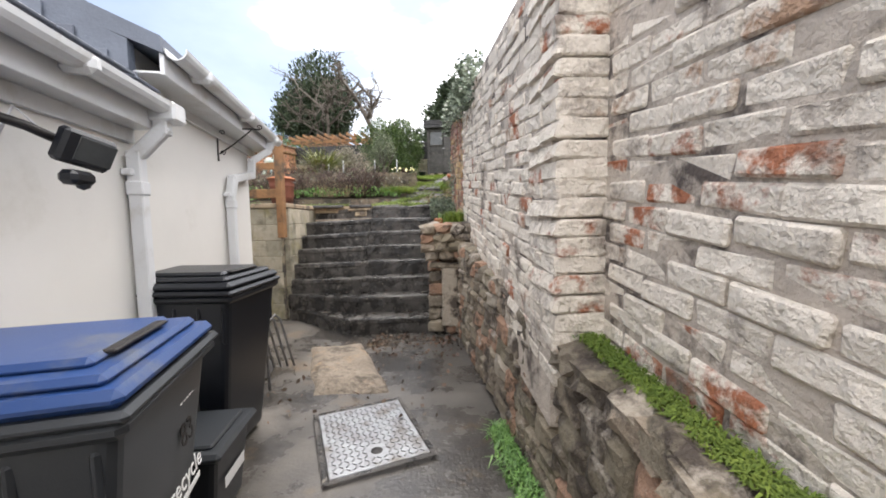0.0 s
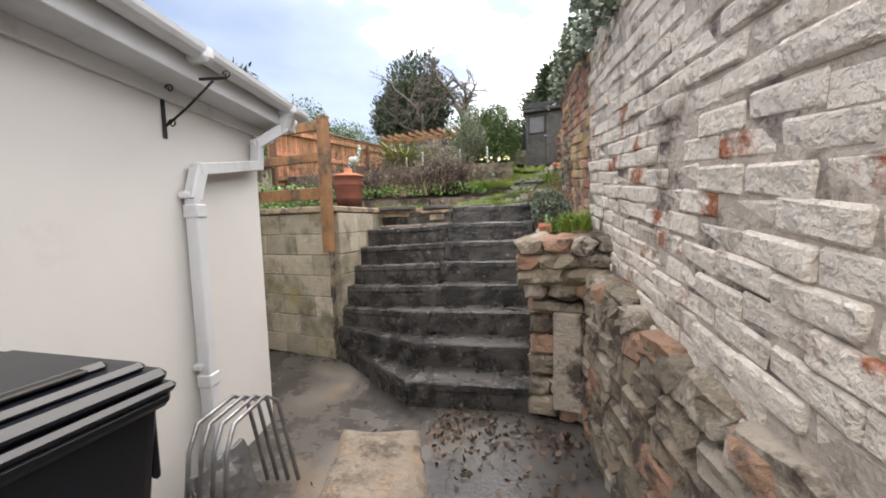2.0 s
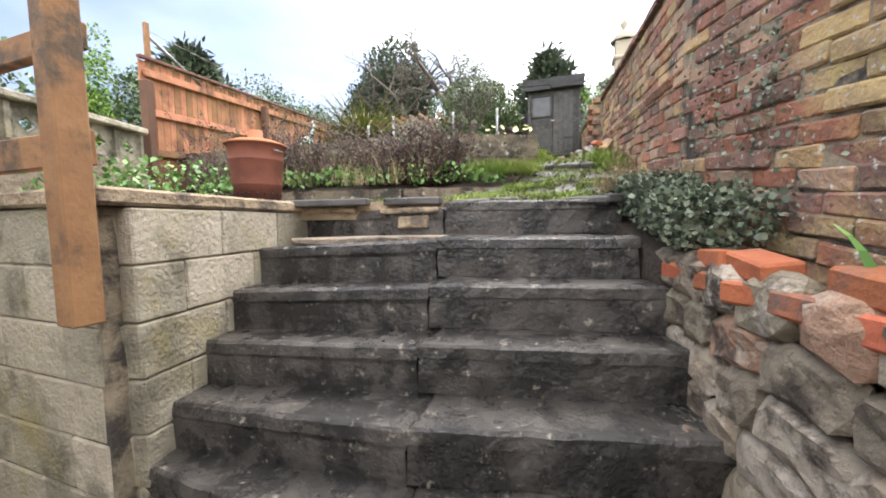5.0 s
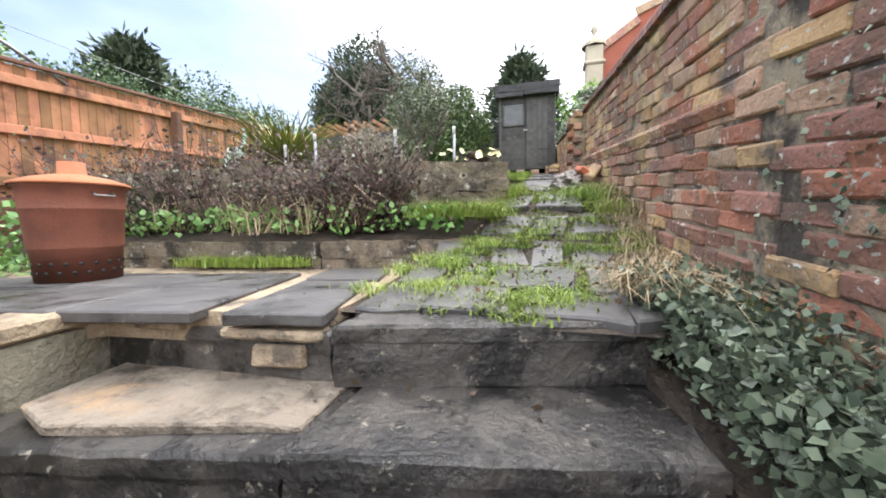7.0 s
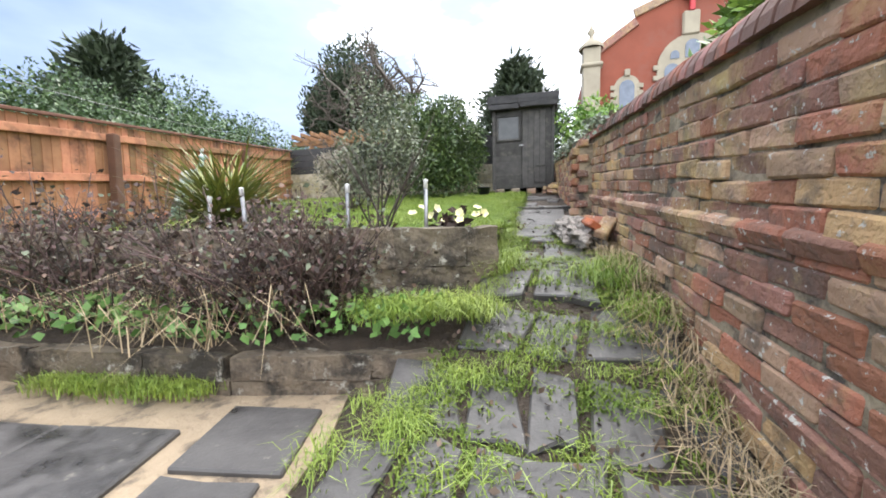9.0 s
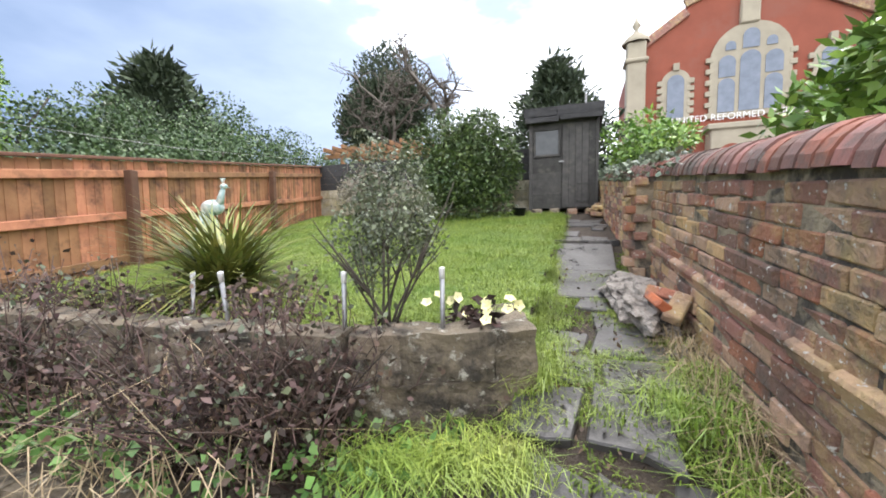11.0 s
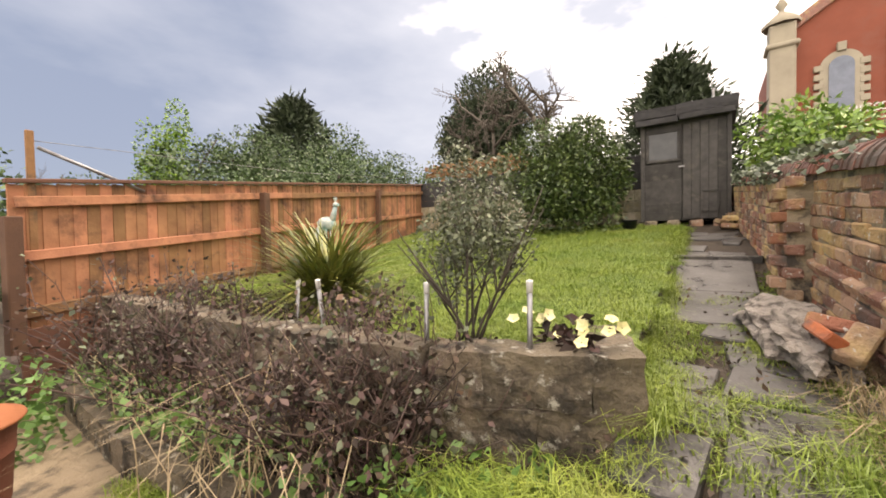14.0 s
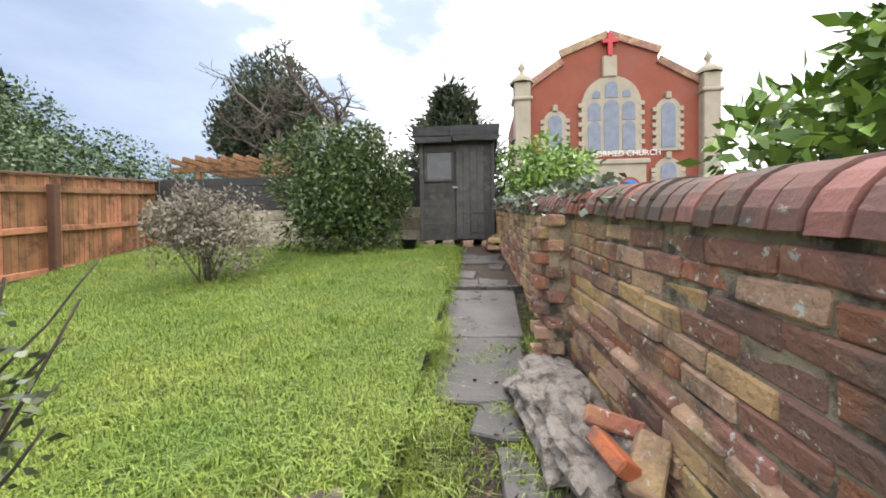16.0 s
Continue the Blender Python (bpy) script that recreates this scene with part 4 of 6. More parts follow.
# ---- bins ----
def wheelie_bin(name, label, at, w, d, h, body, lid):
    b = thing(name, label, "wheelie bin", at=at)
    bm = bmesh.new()
    q = bmesh.ops.create_cube(bm, size=1)["verts"]
    for vv in q:
        k = 1.0 if vv.co.z > 0 else 0.78
        vv.co = Vector((vv.co.x * d * k + (0.0 if vv.co.z > 0 else -0.04), vv.co.y * w * k, (vv.co.z + 0.5) * (h - 0.1) + 0.02))
    part("body", finish("body", bm, body, 0.035, 0, segments=3), b)
    part("rim", box("rim", (d * 1.07, w * 1.07, 0.05), body if body != "grey_plastic" else "grey_plastic", (0, 0, h - 0.105), 0.018), b)
    part("rim_lip", box("rim_lip", (d * 1.1, w * 1.1, 0.03), body, (0.0, 0, h - 0.075), 0.012), b)
    l = part("lid", box("lid", (d * 1.06, w * 1.06, 0.045), lid, (0.0, 0, h - 0.04), 0.018), b)
    part("lid_step", box("lid_step", (d * 0.96, w * 0.94, 0.03), lid, (-0.01, 0, h - 0.008), 0.013), l)
    part("lid_panel", box("lid_panel", (d * 0.86, w * 0.72, 0.03), lid, (-0.03, 0, h + 0.014), 0.013), l)
    part("grip_recess", box("grip_recess", (d * 0.1, w * 0.5, 0.012), "iron", (d * 0.36, 0, h + 0.022), 0.004), l)
    part("handle", tubes("handle", [([(-d * 0.58, -w * 0.42, h - 0.06), (-d * 0.62, 0, h - 0.055), (-d * 0.58, w * 0.42, h - 0.06)], 0.018, 0.018)], "black_plastic", 8), b)
    for sgn in (-1, 1):
        wh = part("wheel", lathe("wheel", [(0.0, -0.025), (0.085, -0.025), (0.1, -0.015), (0.1, 0.015), (0.085, 0.025), (0.0, 0.025)], "black_plastic", 20), b, at=pose(-d * 0.4, sgn * w * 0.38, 0.1, 90))
        part("hub", lathe("hub", [(0.0, -0.032), (0.04, -0.032), (0.04, 0.032), (0, 0.032)], "grey_plastic", 12), wh)
    for k in range(4):
        part("rib", box("rib", (0.022, 0.02, 0.2), body, (d * 0.43 - d * 0.22 * k, w * 0.485, h - 0.25), 0.008), b)
        part("rib", box("rib", (0.022, 0.02, 0.2), body, (d * 0.43 - d * 0.22 * k, -w * 0.485, h - 0.25), 0.008), b)
    return b


def writing(text, size, material, parent, at):
    cu = bpy.data.curves.new("writing", "FONT")
    cu.body, cu.size, cu.extrude, cu.align_x = text, size, 0.001, "CENTER"
    tmp = bpy.data.objects.new("writing_curve", cu)
    me = bpy.data.meshes.new_from_object(tmp)
    bpy.data.objects.remove(tmp)
    me.materials.clear()
    me.materials.append(M[material])
    return part("writing", me, parent, at=at)


bin_b = wheelie_bin("wheelie_bin", "charcoal black wheelie bin standing against the house wall", pose(-0.24, 3.03, 0, 0, 0, 8), 0.54, 0.58, 1.06, "black_plastic", "black_plastic")
bin_a = wheelie_bin("wheelie_bin", "dark grey wheelie bin with a scuffed blue lid", pose(0.27, 1.83, 0, 0, 0, 24), 0.56, 0.66, 1.03, "grey_plastic", "blue_plastic")
writing("50207", 0.045, "white_paint", bin_a, pose(0.312, 0.13, 0.8, 86, 0, 90))
writing("83", 0.1, "iron", bin_a, pose(0.308, 0.13, 0.66, 86, 0, 90))
writing("recycle", 0.085, "white_paint", bin_a, pose(0.302, 0.12, 0.52, 86, 0, 90))
part("print_line", box("print_line", (0.002, 0.2, 0.02), "white_paint", (0.3, 0.12, 0.49), 0, 0, None), bin_a)
crate = thing("recycling_box", "small black lidded recycling box between the bins", "recycling box", at=pose(0.02, 2.5, 0, 0, 0, 15))
bm = bmesh.new()
for vv in bmesh.ops.create_cube(bm, size=1)["verts"]:
    k = 1 if vv.co.z > 0 else 0.84
    vv.co = Vector((vv.co.x * 0.5 * k, vv.co.y * 0.36 * k, (vv.co.z + 0.5) * 0.36))
part("body", finish("body", bm, "black_plastic", 0.025, segments=2), crate)
part("lid", box("lid", (0.56, 0.42, 0.04), "grey_plastic", (0, 0, 0.375), 0.015), crate)
part("lid_ridge", box("lid_ridge", (0.46, 0.32, 0.02), "grey_plastic", (0, 0, 0.402), 0.008), crate)
part("label_bars", box("label_bars", (0.002, 0.2, 0.05), "white_paint", (0.246, 0, 0.2), 0), crate, "worn pale print")

# ---- yard details ----
cover = thing("manhole_cover", "galvanised steel manhole cover with raised studs", "manhole cover", at=pose(0.69, 3.2, 0.012, 0, 0, 31))
part("plate", box("plate", (0.56, 0.68, 0.016), "steel", (0, 0, 0.006), 0.003), cover)
part("frame", mesh_from("frame", [(x * a, y * b, 0.012) for x, y in ((-1, -1), (1, -1), (1, 1), (-1, 1)) for a, b in ((0.285, 0.345), (0.315, 0.375))],
                        [(0, 1, 3, 2), (2, 3, 5, 4), (4, 5, 7, 6), (6, 7, 1, 0)], "step"), cover, "dark worn frame")
stud = box("stud", (0.028, 0.009, 0.006), "steel", (0, 0, 0), 0.002)
for i in range(15):
    for j in range(18):
        if (i - 7) ** 2 + (j - 3) ** 2 > 2 and (i + j) % 1 == 0:
            part("stud", stud, cover, at=pose(-0.245 + 0.035 * i, -0.306 + 0.036 * j, 0.016, 0, 0, 45 if (i + j) % 2 else -45))
part("key_hole", lathe("key_hole", [(0, 0.002), (0.03, 0.002), (0.035, 0)], "iron", 16, (0, -0.2, 0.0145)), cover)
n = 26
v, f = [], []
for j in range(n + 1):
    for i in range(n + 1):
        a, b = i / n, j / n
        p = (Vector((0.07, 3.66, 0)) * (1 - a) + Vector((0.68, 3.78, 0)) * a) * (1 - b) + (Vector((-0.5, 4.7, 0)) * (1 - a) + Vector((0.02, 4.86, 0)) * a) * b
        edge = min(a, 1 - a, b, 1 - b)
        hgt = -0.012 + 0.075 * min(edge / 0.16, 1) ** 0.6 + 0.02 * noise.noise(p * 6) * min(edge * 8, 1)
        v.append((p.x + 0.04 * noise.noise(p * 3), p.y + 0.04 * noise.noise(p * 3 + Vector((5, 0, 0))), hgt))
f = [(j * (n + 1) + i, j * (n + 1) + i + 1, (j + 1) * (n + 1) + i + 1, (j + 1) * (n + 1) + i) for j in range(n) for i in range(n)]
thing("cement_patch", "raised pale cement hump over a repaired drain", "cement patch", data=mesh_from("cement_patch", v, f, "drain_cement", True))

flood = thing("security_floodlight", "black security floodlight with motion sensor on a bracket", "floodlight", at=HM @ pose(-2.76, -0.02, 1.62))
part("bracket", tubes("bracket", [([(-0.12, 0, 0.1), (0.0, -0.1, 0.06), (0.06, -0.16, 0.02)], 0.016, 0.016)], "iron", 8), flood)
part("wall_plate", box("wall_plate", (0.1, 0.02, 0.06), "iron", (-0.13, 0.008, 0.1), 0.006), flood)
lamp = part("lamp_head", box("lamp_head", (0.17, 0.05, 0.12), "black_plastic", (0.09, -0.2, 0.0), 0.012, 0, pose(0, 0, 0, 20, 10, -20)), flood)
part("lamp_glass", box("lamp_glass", (0.125, 0.006, 0.085), "glass", (0.1, -0.228, -0.01), 0.002, 0, pose(0, 0, 0, 20, 10, -20)), lamp)
part("sensor", box("sensor", (0.11, 0.06, 0.05), "black_plastic", (0.06, -0.19, -0.1), 0.015), flood)
part("sensor_lens", lathe("sensor_lens", [(0.022, 0), (0.018, -0.014), (0, -0.022)], "grey_plastic", 14, (0.07, -0.2, -0.12)), flood)
part("cable", tubes("cable", [([(0.0, -0.02, 0.02), (0.03, -0.05, 0.13), (0.06, -0.1, 0.06)], 0.005, 0.005)], "pvc", 5), flood)

hang = thing("hanging_basket_bracket", "black wrought iron hanging basket bracket with scrolls", "bracket", at=HM @ pose(-0.8, -0.006, 1.88))
part("back_bar", box("back_bar", (0.022, 0.008, 0.3), "iron", (0, 0, 0.14), 0.002), hang)
part("arm", box("arm", (0.012, 0.33, 0.012), "iron", (0, -0.165, 0.26), 0.002), hang)
part("brace", tubes("brace", [([(0, -0.01, 0.05), (0, -0.12, 0.13), (0, -0.26, 0.25)], 0.006, 0.006)], "iron", 6), hang)
for cy, cz, r in ((-0.04, 0.225, 0.022), (-0.33, 0.275, 0.022), (-0.04, 0.06, 0.022)):
    part("scroll", tubes("scroll", [([(0, cy + r * (1 - k / 16) * math.cos(k * 0.6), cz + r * (1 - k / 16) * math.sin(k * 0.6)) for k in range(14)], 0.004, 0.004)], "iron", 5), hang)

rack = thing("folded_airer", "folded tubular metal clothes airer leaning on the house wall", "clothes airer")
for k in range(4):
    o = Vector((-0.47 + 0.055 * k, 3.62 + 0.02 * k, 0.0))
    pts = [o + Vector((0, 0, 0.02)), o + Vector((-0.08, 0.1, 0.42)), o + Vector((-0.1, 0.16, 0.52)), o + Vector((-0.2, 0.42, 0.52)), o + Vector((-0.2, 0.5, 0.46)), o + Vector((-0.08, 0.5, 0.02))]
    part("tube_frame", tubes("tube_frame", [(pts, 0.011, 0.011)], "steel", 8), rack, "dull grey tube frame")
part("sheet_panel", box("sheet_panel", (0.02, 0.34, 0.3), "steel", (-0.5, 3.85, 0.18), 0.004, 0.03, pose(0, 0, 0, 0, -14, 14), 4), rack, "crumpled metal sheet")

# ---- incinerator ----
inc = thing("garden_incinerator", "rusty red galvanised garden incinerator bin with domed lid", "incinerator", at=pose(-2.42, 7.45, 1.63) @ Matrix.Scale(0.86, 4))
part("body", lathe("body", [(0.0, 0.02), (0.205, 0.02), (0.21, 0.0), (0.222, 0.2), (0.228, 0.205), (0.23, 0.215), (0.245, 0.44), (0.252, 0.447), (0.252, 0.455), (0.25, 0.47), (0.258, 0.58), (0.272, 0.585), (0.272, 0.6), (0.25, 0.6), (0.24, 0.4)], "rust", 40), inc)
l = part("lid", lathe("lid", [(0.285, 0.595), (0.29, 0.6), (0.287, 0.61), (0.2, 0.645), (0.085, 0.67), (0.07, 0.67), (0.066, 0.75), (0.058, 0.75), (0.058, 0.66)], "rust_lid", 40), inc, "orange rusted domed lid")
hole = lathe("hole", [(0, 0.004), (0.011, 0.004), (0.013, 0)], "iron", 10)
for r in range(2):
    for k in range(20):
        a = 2 * math.pi * (k + 0.5 * r) / 20
        rr = 0.2145 + 0.005 * r
        part("hole", hole, inc, at=Matrix.Translation((rr * math.cos(a), rr * math.sin(a), 0.06 + 0.055 * r)) @ Vector((math.cos(a), math.sin(a), -0.05)).to_track_quat("Z", "Y").to_matrix().to_4x4())
for sg in (-1, 1):
    part("handle", tubes("handle", [([(0.25 * sg, -0.05, 0.55), (0.29 * sg, -0.05, 0.53), (0.29 * sg, 0.05, 0.53), (0.25 * sg, 0.05, 0.55)], 0.006, 0.006)], "steel", 6), inc)

# ---- church beyond ----
church = thing("church", "red brick church front with buff stone dressings and arched windows", "church")
CY = 45.0
part("front_wall", mesh_from("front_wall", [(x, y, z) for y in (CY, CY + 14) for x, z in ((3.9, 3.5), (21.0, 3.5), (21.0, 17.3), (16.6, 19.9), (16.6, 20.7), (12.1, 22.4), (7.9, 20.9), (7.9, 20.2), (3.9, 17.5))],
                             [tuple(range(9))] + [(k, k + 9, (k + 1) % 9 + 9, (k + 1) % 9) for k in range(9)] + [tuple(range(17, 8, -1))], "church_brick"), church)
for x, z in ((4.1, 18.2), (20.9, 18.2)):
    t = part("corner_turret", box("corner_turret", (1.5, 1.5, z - 3.5), "church_stone", (x, CY - 0.1, (z + 3.5) / 2), 0.08), church, "buff stone corner turret")
    part("cornice", box("cornice", (1.9, 1.9, 0.35), "church_stone", (x, CY - 0.1, z - 1.6), 0.1), t)
    part("cap", lathe("cap", [(1.15, 0), (1.15, 0.25), (0.6, 0.75), (0.25, 1.0), (0.15, 1.2), (0.38, 1.55), (0.12, 2.0), (0.0, 2.5)], "church_stone", 8, (x, CY - 0.1, z)), t)


def arch(x, z0, z1, w, n=14):
    r = w / 2
    return [(x - r, z0), (x + r, z0)] + [(x + r * math.cos(math.pi * k / n), z1 - r + r * math.sin(math.pi * k / n)) for k in range(n + 1)]


def arched(name, x, z0, z1, w, y, thick, material, parent, label=""):
    o = arch(x, z0, z1, w)
    n = len(o)
    v = [(a, y, b) for a, b in o] + [(a, y + thick, b) for a, b in o]
    return part(name, mesh_from(name, v, [tuple(range(n))] + [(k, (k + 1) % n, n + (k + 1) % n, n + k) for k in range(n)], material), parent, label)


def church_window(x, z0, z1, w, lights):
    wn_ = arched("window", x, z0 - 0.2, z1 + 0.35, w + 0.8, CY - 0.22, 0.25, "church_stone", church, "buff stone window surround")
    for lx, a, b, lw in lights:
        arched("pane", x + lx, a, b, lw, CY - 0.28, 0.05, "church_lead", wn_, "leaded glass")
    for k in range(6):
        zz = z0 + (z1 - z0 - w / 2) * k / 5
        for sg in (-1, 1):
            part("quoin", box("quoin", (0.5, 0.3, 0.42), "church_stone", (x + sg * (w / 2 + 0.45), CY - 0.1, zz), 0.03), wn_)
    part("keystone", box("keystone", (0.45, 0.4, 0.6), "church_stone", (x, CY - 0.18, z1 + 0.55), 0.03), wn_)


church_window(7.2, 11.4, 15.2, 1.35, [(0, 11.5, 15.1, 1.25)])
church_window(17.4, 11.6, 15.9, 1.35, [(0, 11.7, 15.8, 1.25)])
church_window(12.35, 11.4, 18.2, 4.6, [(0, 11.6, 16.3, 1.35), (-1.55, 11.6, 14.3, 1.15), (1.55, 11.6, 14.3, 1.15), (-1.55, 14.4, 16.1, 1.15), (1.55, 14.4, 16.1, 1.15), (0, 16.5, 18.0, 1.1), (-1.35, 16.5, 17.2, 0.7), (1.35, 16.5, 17.2, 0.7)])
church_window(17.4, 7.2, 10.4, 1.6, [(0, 7.3, 10.3, 1.35)])
porch = part("porch", box("porch", (5.4, 1.6, 6.0), "church_stone", (12.2, CY - 0.8, 7.2), 0.08), church, "buff stone porch")
part("porch_cornice", box("porch_cornice", (6.0, 2.0, 0.5), "church_stone", (12.2, CY - 0.8, 10.2), 0.1), porch)
for x in (10.9, 13.4):
    a_ = arched("door_arch", x, 4.2, 9.1, 2.3, CY - 1.68, 0.1, "church_stone", porch)
    arched("arch_recess", x, 4.2, 8.8, 1.9, CY - 1.72, 0.05, "church_brick", a_)
    arched("door", x, 4.2, 8.55, 1.6, CY - 1.76, 0.05, "blue_paint", a_, "bright blue door")
nic = part("niche", box("niche", (1.3, 0.6, 2.0), "church_stone", (12.2, CY - 0.1, 19.4), 0.1), church, "stone niche")
cross = part("cross", box("cross", (0.4, 0.3, 2.1), "red_paint", (12.2, CY - 0.35, 21.4), 0.02), church, "red cross")
part("cross_arm", box("cross_arm", (1.4, 0.3, 0.4), "red_paint", (12.2, CY - 0.36, 21.7), 0.02), cross)
for (xa, za), (xb, zb) in (((3.9, 17.5), (7.9, 20.2)), ((7.7, 20.9), (12.1, 22.5)), ((12.1, 22.5), (16.8, 20.7)), ((16.6, 19.9), (21, 17.3))):
    a, b = Vector((xa, CY - 0.1, za)), Vector((xb, CY - 0.1, zb))
    part("gable_coping", box("gable_coping", (0.3, 0.7, (b - a).length), "brick", (0, 0, 0), 0.03), church, at=Matrix.Translation((a + b) / 2) @ (b - a).to_track_quat("Z", "Y").to_matrix().to_4x4())
writing("UNITED REFORMED CHURCH", 0.72, "white_paint", church, pose(11.6, CY - 1.0, 10.85, 90))


# ---- paving ----
def slab_mesh(outline, thick, material, lift=0.0):
    return solid("slab", outline, -thick, lift, material, 0.008, 0.005)


patio = thing("patio_bed", "pale cement bedding under the patio slabs", "paving", kind="structure", data=solid("patio_bed", [(-4.2, 6.75), (-1.62, 6.9), (-1.52, 7.02), (-0.62, 7.1), (-0.62, 7.3), (-0.72, 8.0), (-0.85, 8.4), (-1.4, 8.25), (-4.2, 8.05)], 1.5, 1.612, "cement"))
rp = random.Random(21)
UX, VX = Vector((0.985, 0.17)), Vector((-0.265, 0.964))
O = Vector((-1.0, 7.0))


def patio_slab(u0, u1, v0, v1):
    q = [O + UX * u + VX * v for u, v in ((u0, v0), ((u0 + u1) / 2, v0 + rp.uniform(-0.008, 0.008)), (u1, v0), (u1, v1), ((u0 + u1) / 2, v1 + rp.uniform(-0.008, 0.008)), (u0, v1))]
    q = [(p_.x + rp.uniform(-0.006, 0.006), p_.y + rp.uniform(-0.006, 0.006)) for p_ in q]
    part("paving_slab", solid("paving_slab", q, 1.585, 1.628 + rp.uniform(-0.004, 0.004), "slab", 0.007, 0.005), patio)


for u0, u1 in ((-0.57, -0.055), (-1.14, -0.59), (-1.7, -1.16), (-2.26, -1.72), (-2.8, -2.28)):
    for v0, v1 in ((-0.02, 0.44), (0.46, 0.93)):
        if u0 < -1.8 and v0 > 0.3:
            v1 = 0.75
        patio_slab(u0, u1, v0, v1)
for u0, u1, v0, v1 in ((0.055, 0.42, -0.02, 0.42), (0.055, 0.4, 0.45, 0.68), (0.055, 0.45, 0.71, 1.12)):
    patio_slab(u0, u1, v0, v1)
path = thing("garden_path", "wet broken slate paving overgrown with moss and grass", "path", kind="structure",
             data=sheet("path_base", far(-0.62, 0.75, 18), far(7.3, 15, 90), "soil", lambda x, y: lerp(y, PATH_Z) + 0.012 - (0.06 if x < -0.33 and y > 8.3 else 0.0)))
y = 7.24
while y < 14.2:
    if 10.45 < y < 12.5:
        y = 12.52
    d = rp.uniform(0.26, 0.44)
    x = -0.6 if y < 8.3 else -0.3
    while x < wall_b(y) - 0.14:
        w = rp.uniform(0.2, 0.46)
        if x + w > wall_b(y) - 0.02:
            w = wall_b(y) - 0.05 - x
        if w > 0.1 and (y < 8.6 or rp.random() < 0.62):
            j = lambda: rp.uniform(-0.05, 0.05)
            zc = lerp(y + d / 2, PATH_Z)
            tilt = math.degrees(math.atan((lerp(y + d, PATH_Z) - lerp(y, PATH_Z)) / d)) * 0.9
            o = [(-w / 2 + j(), -d / 2 + j()), (0.05 + j(), -d / 2 + j()), (w / 2 - 0.02 + j(), -d / 2 + j()), (w / 2 - 0.02 + j(), d / 2 - 0.02 + j()), (j(), d / 2 - 0.02 + j()), (-w / 2 + j(), d / 2 - 0.02 + j())]
            part("paving_stone", slab_mesh(o, 0.05, "slab"), path, at=pose(x + w / 2, y + d / 2, zc + 0.035 + rp.uniform(-0.008, 0.008), tilt + rp.uniform(-1.5, 1.5), rp.uniform(-1.5, 1.5), rp.uniform(-9, 9)))
        x += w
    y += d
for ya, yb, xb in ((10.5, 11.35, 0.24), (11.37, 12.45, 0.3)):
    part("paving_stone", solid("paving_stone", [(-0.3, ya), (-0.02, ya - 0.03), (xb, ya + 0.02), (xb + 0.02, yb), (-0.33, yb)], lambda x, y: lerp(y, PATH_Z) - 0.03, lambda x, y: lerp(y, PATH_Z) + 0.05, "slab", 0.01, 0.01), path, "large wet dark slab")
part("path_edging", box("path_edging", (0.8, 0.09, 0.2), "step", (0.02, 12.5, 2.53), 0.012, 0.01, cuts=2), path, "dark stone edging step")

# ---- rubble and small things on the path ----
lump = bmesh.new()
bmesh.ops.create_icosphere(lump, subdivisions=4, radius=1)
for vv in lump.verts:
    c = vv.co.copy()
    vv.co = Vector((c.x * 0.18, c.y * 0.54, c.z * 0.13)) * (1 + 0.35 * noise.noise(c * 2.2) + 0.24 * noise.noise(c * 5) + 0.12 * noise.noise(c * 13))
thing("concrete_lump", "rough lump of broken grey concrete lying by the wall", "rubble", data=finish("concrete_lump", lump, "broken_concrete"), at=pose(0.35, 10.3, 2.31, 6, 6, 6))
brk = box("brick", (0.11, 0.22, 0.07), "red_brick", (0, 0, 0), 0.01, 0.006)
dull = box("brick", (0.1, 0.2, 0.07), "brick", (0, 0, 0), 0.01, 0.008)
thing("loose_brick", "broken orange-red brick lying tilted on the rubble", "brick", group="loose bricks by the path", data=brk, at=pose(0.4, 9.86, 2.39, 12, 38, 24) @ Matrix.Scale(0.8, 4))
thing("loose_brick", "dull mossy brick lying on the rubble", "brick", group="loose bricks by the path", data=dull, at=pose(0.5, 9.84, 2.36, 40, 20, -20))
thing("loose_brick", "dull mossy brick lying on the rubble", "brick", group="loose bricks by the path", data=dull, at=pose(0.47, 10.04, 2.4, 8, 30, 70))
for k in range(7):
    thing("loose_brick", "old brick in a heap beside the shed", "brick", group="bricks beside the shed", data=dull, at=pose(0.2 + 0.05 * rp.uniform(-2, 1), 14.45 + 0.1 * k, 2.98 + 0.045 * (k % 3) + 0.018 * k, rp.uniform(-25, 25), rp.uniform(-25, 25), rp.uniform(0, 180)))
thing("plant_pot", "black plastic plant pot on the lawn by the shed", "plant pot", data=lathe("plant_pot", [(0, 0.01), (0.1, 0), (0.13, 0.16), (0.14, 0.16), (0.14, 0.18), (0.12, 0.18), (0.1, 0.12), (0, 0.12)], "black_plastic", 20), at=pose(-1.2, 14.7, 2.96))


def stake(x, y, z0, z1, lean):
    s_ = thing("stake_light", "slim steel garden stake light", "stake light", group="stake lights in the raised bed", at=pose(x, y, z0, lean, lean / 2, 0))
    part("tube", tubes("tube", [([(0, 0, -0.05), (0, 0, z1 - z0 - 0.05)], 0.012, 0.012)], "steel", 10), s_)
    part("head", lathe("head", [(0.0, 0.0), (0.013, 0), (0.014, 0.045), (0.016, 0.05), (0, 0.056)], "white_paint", 12, (0, 0, z1 - z0 - 0.055)), s_)


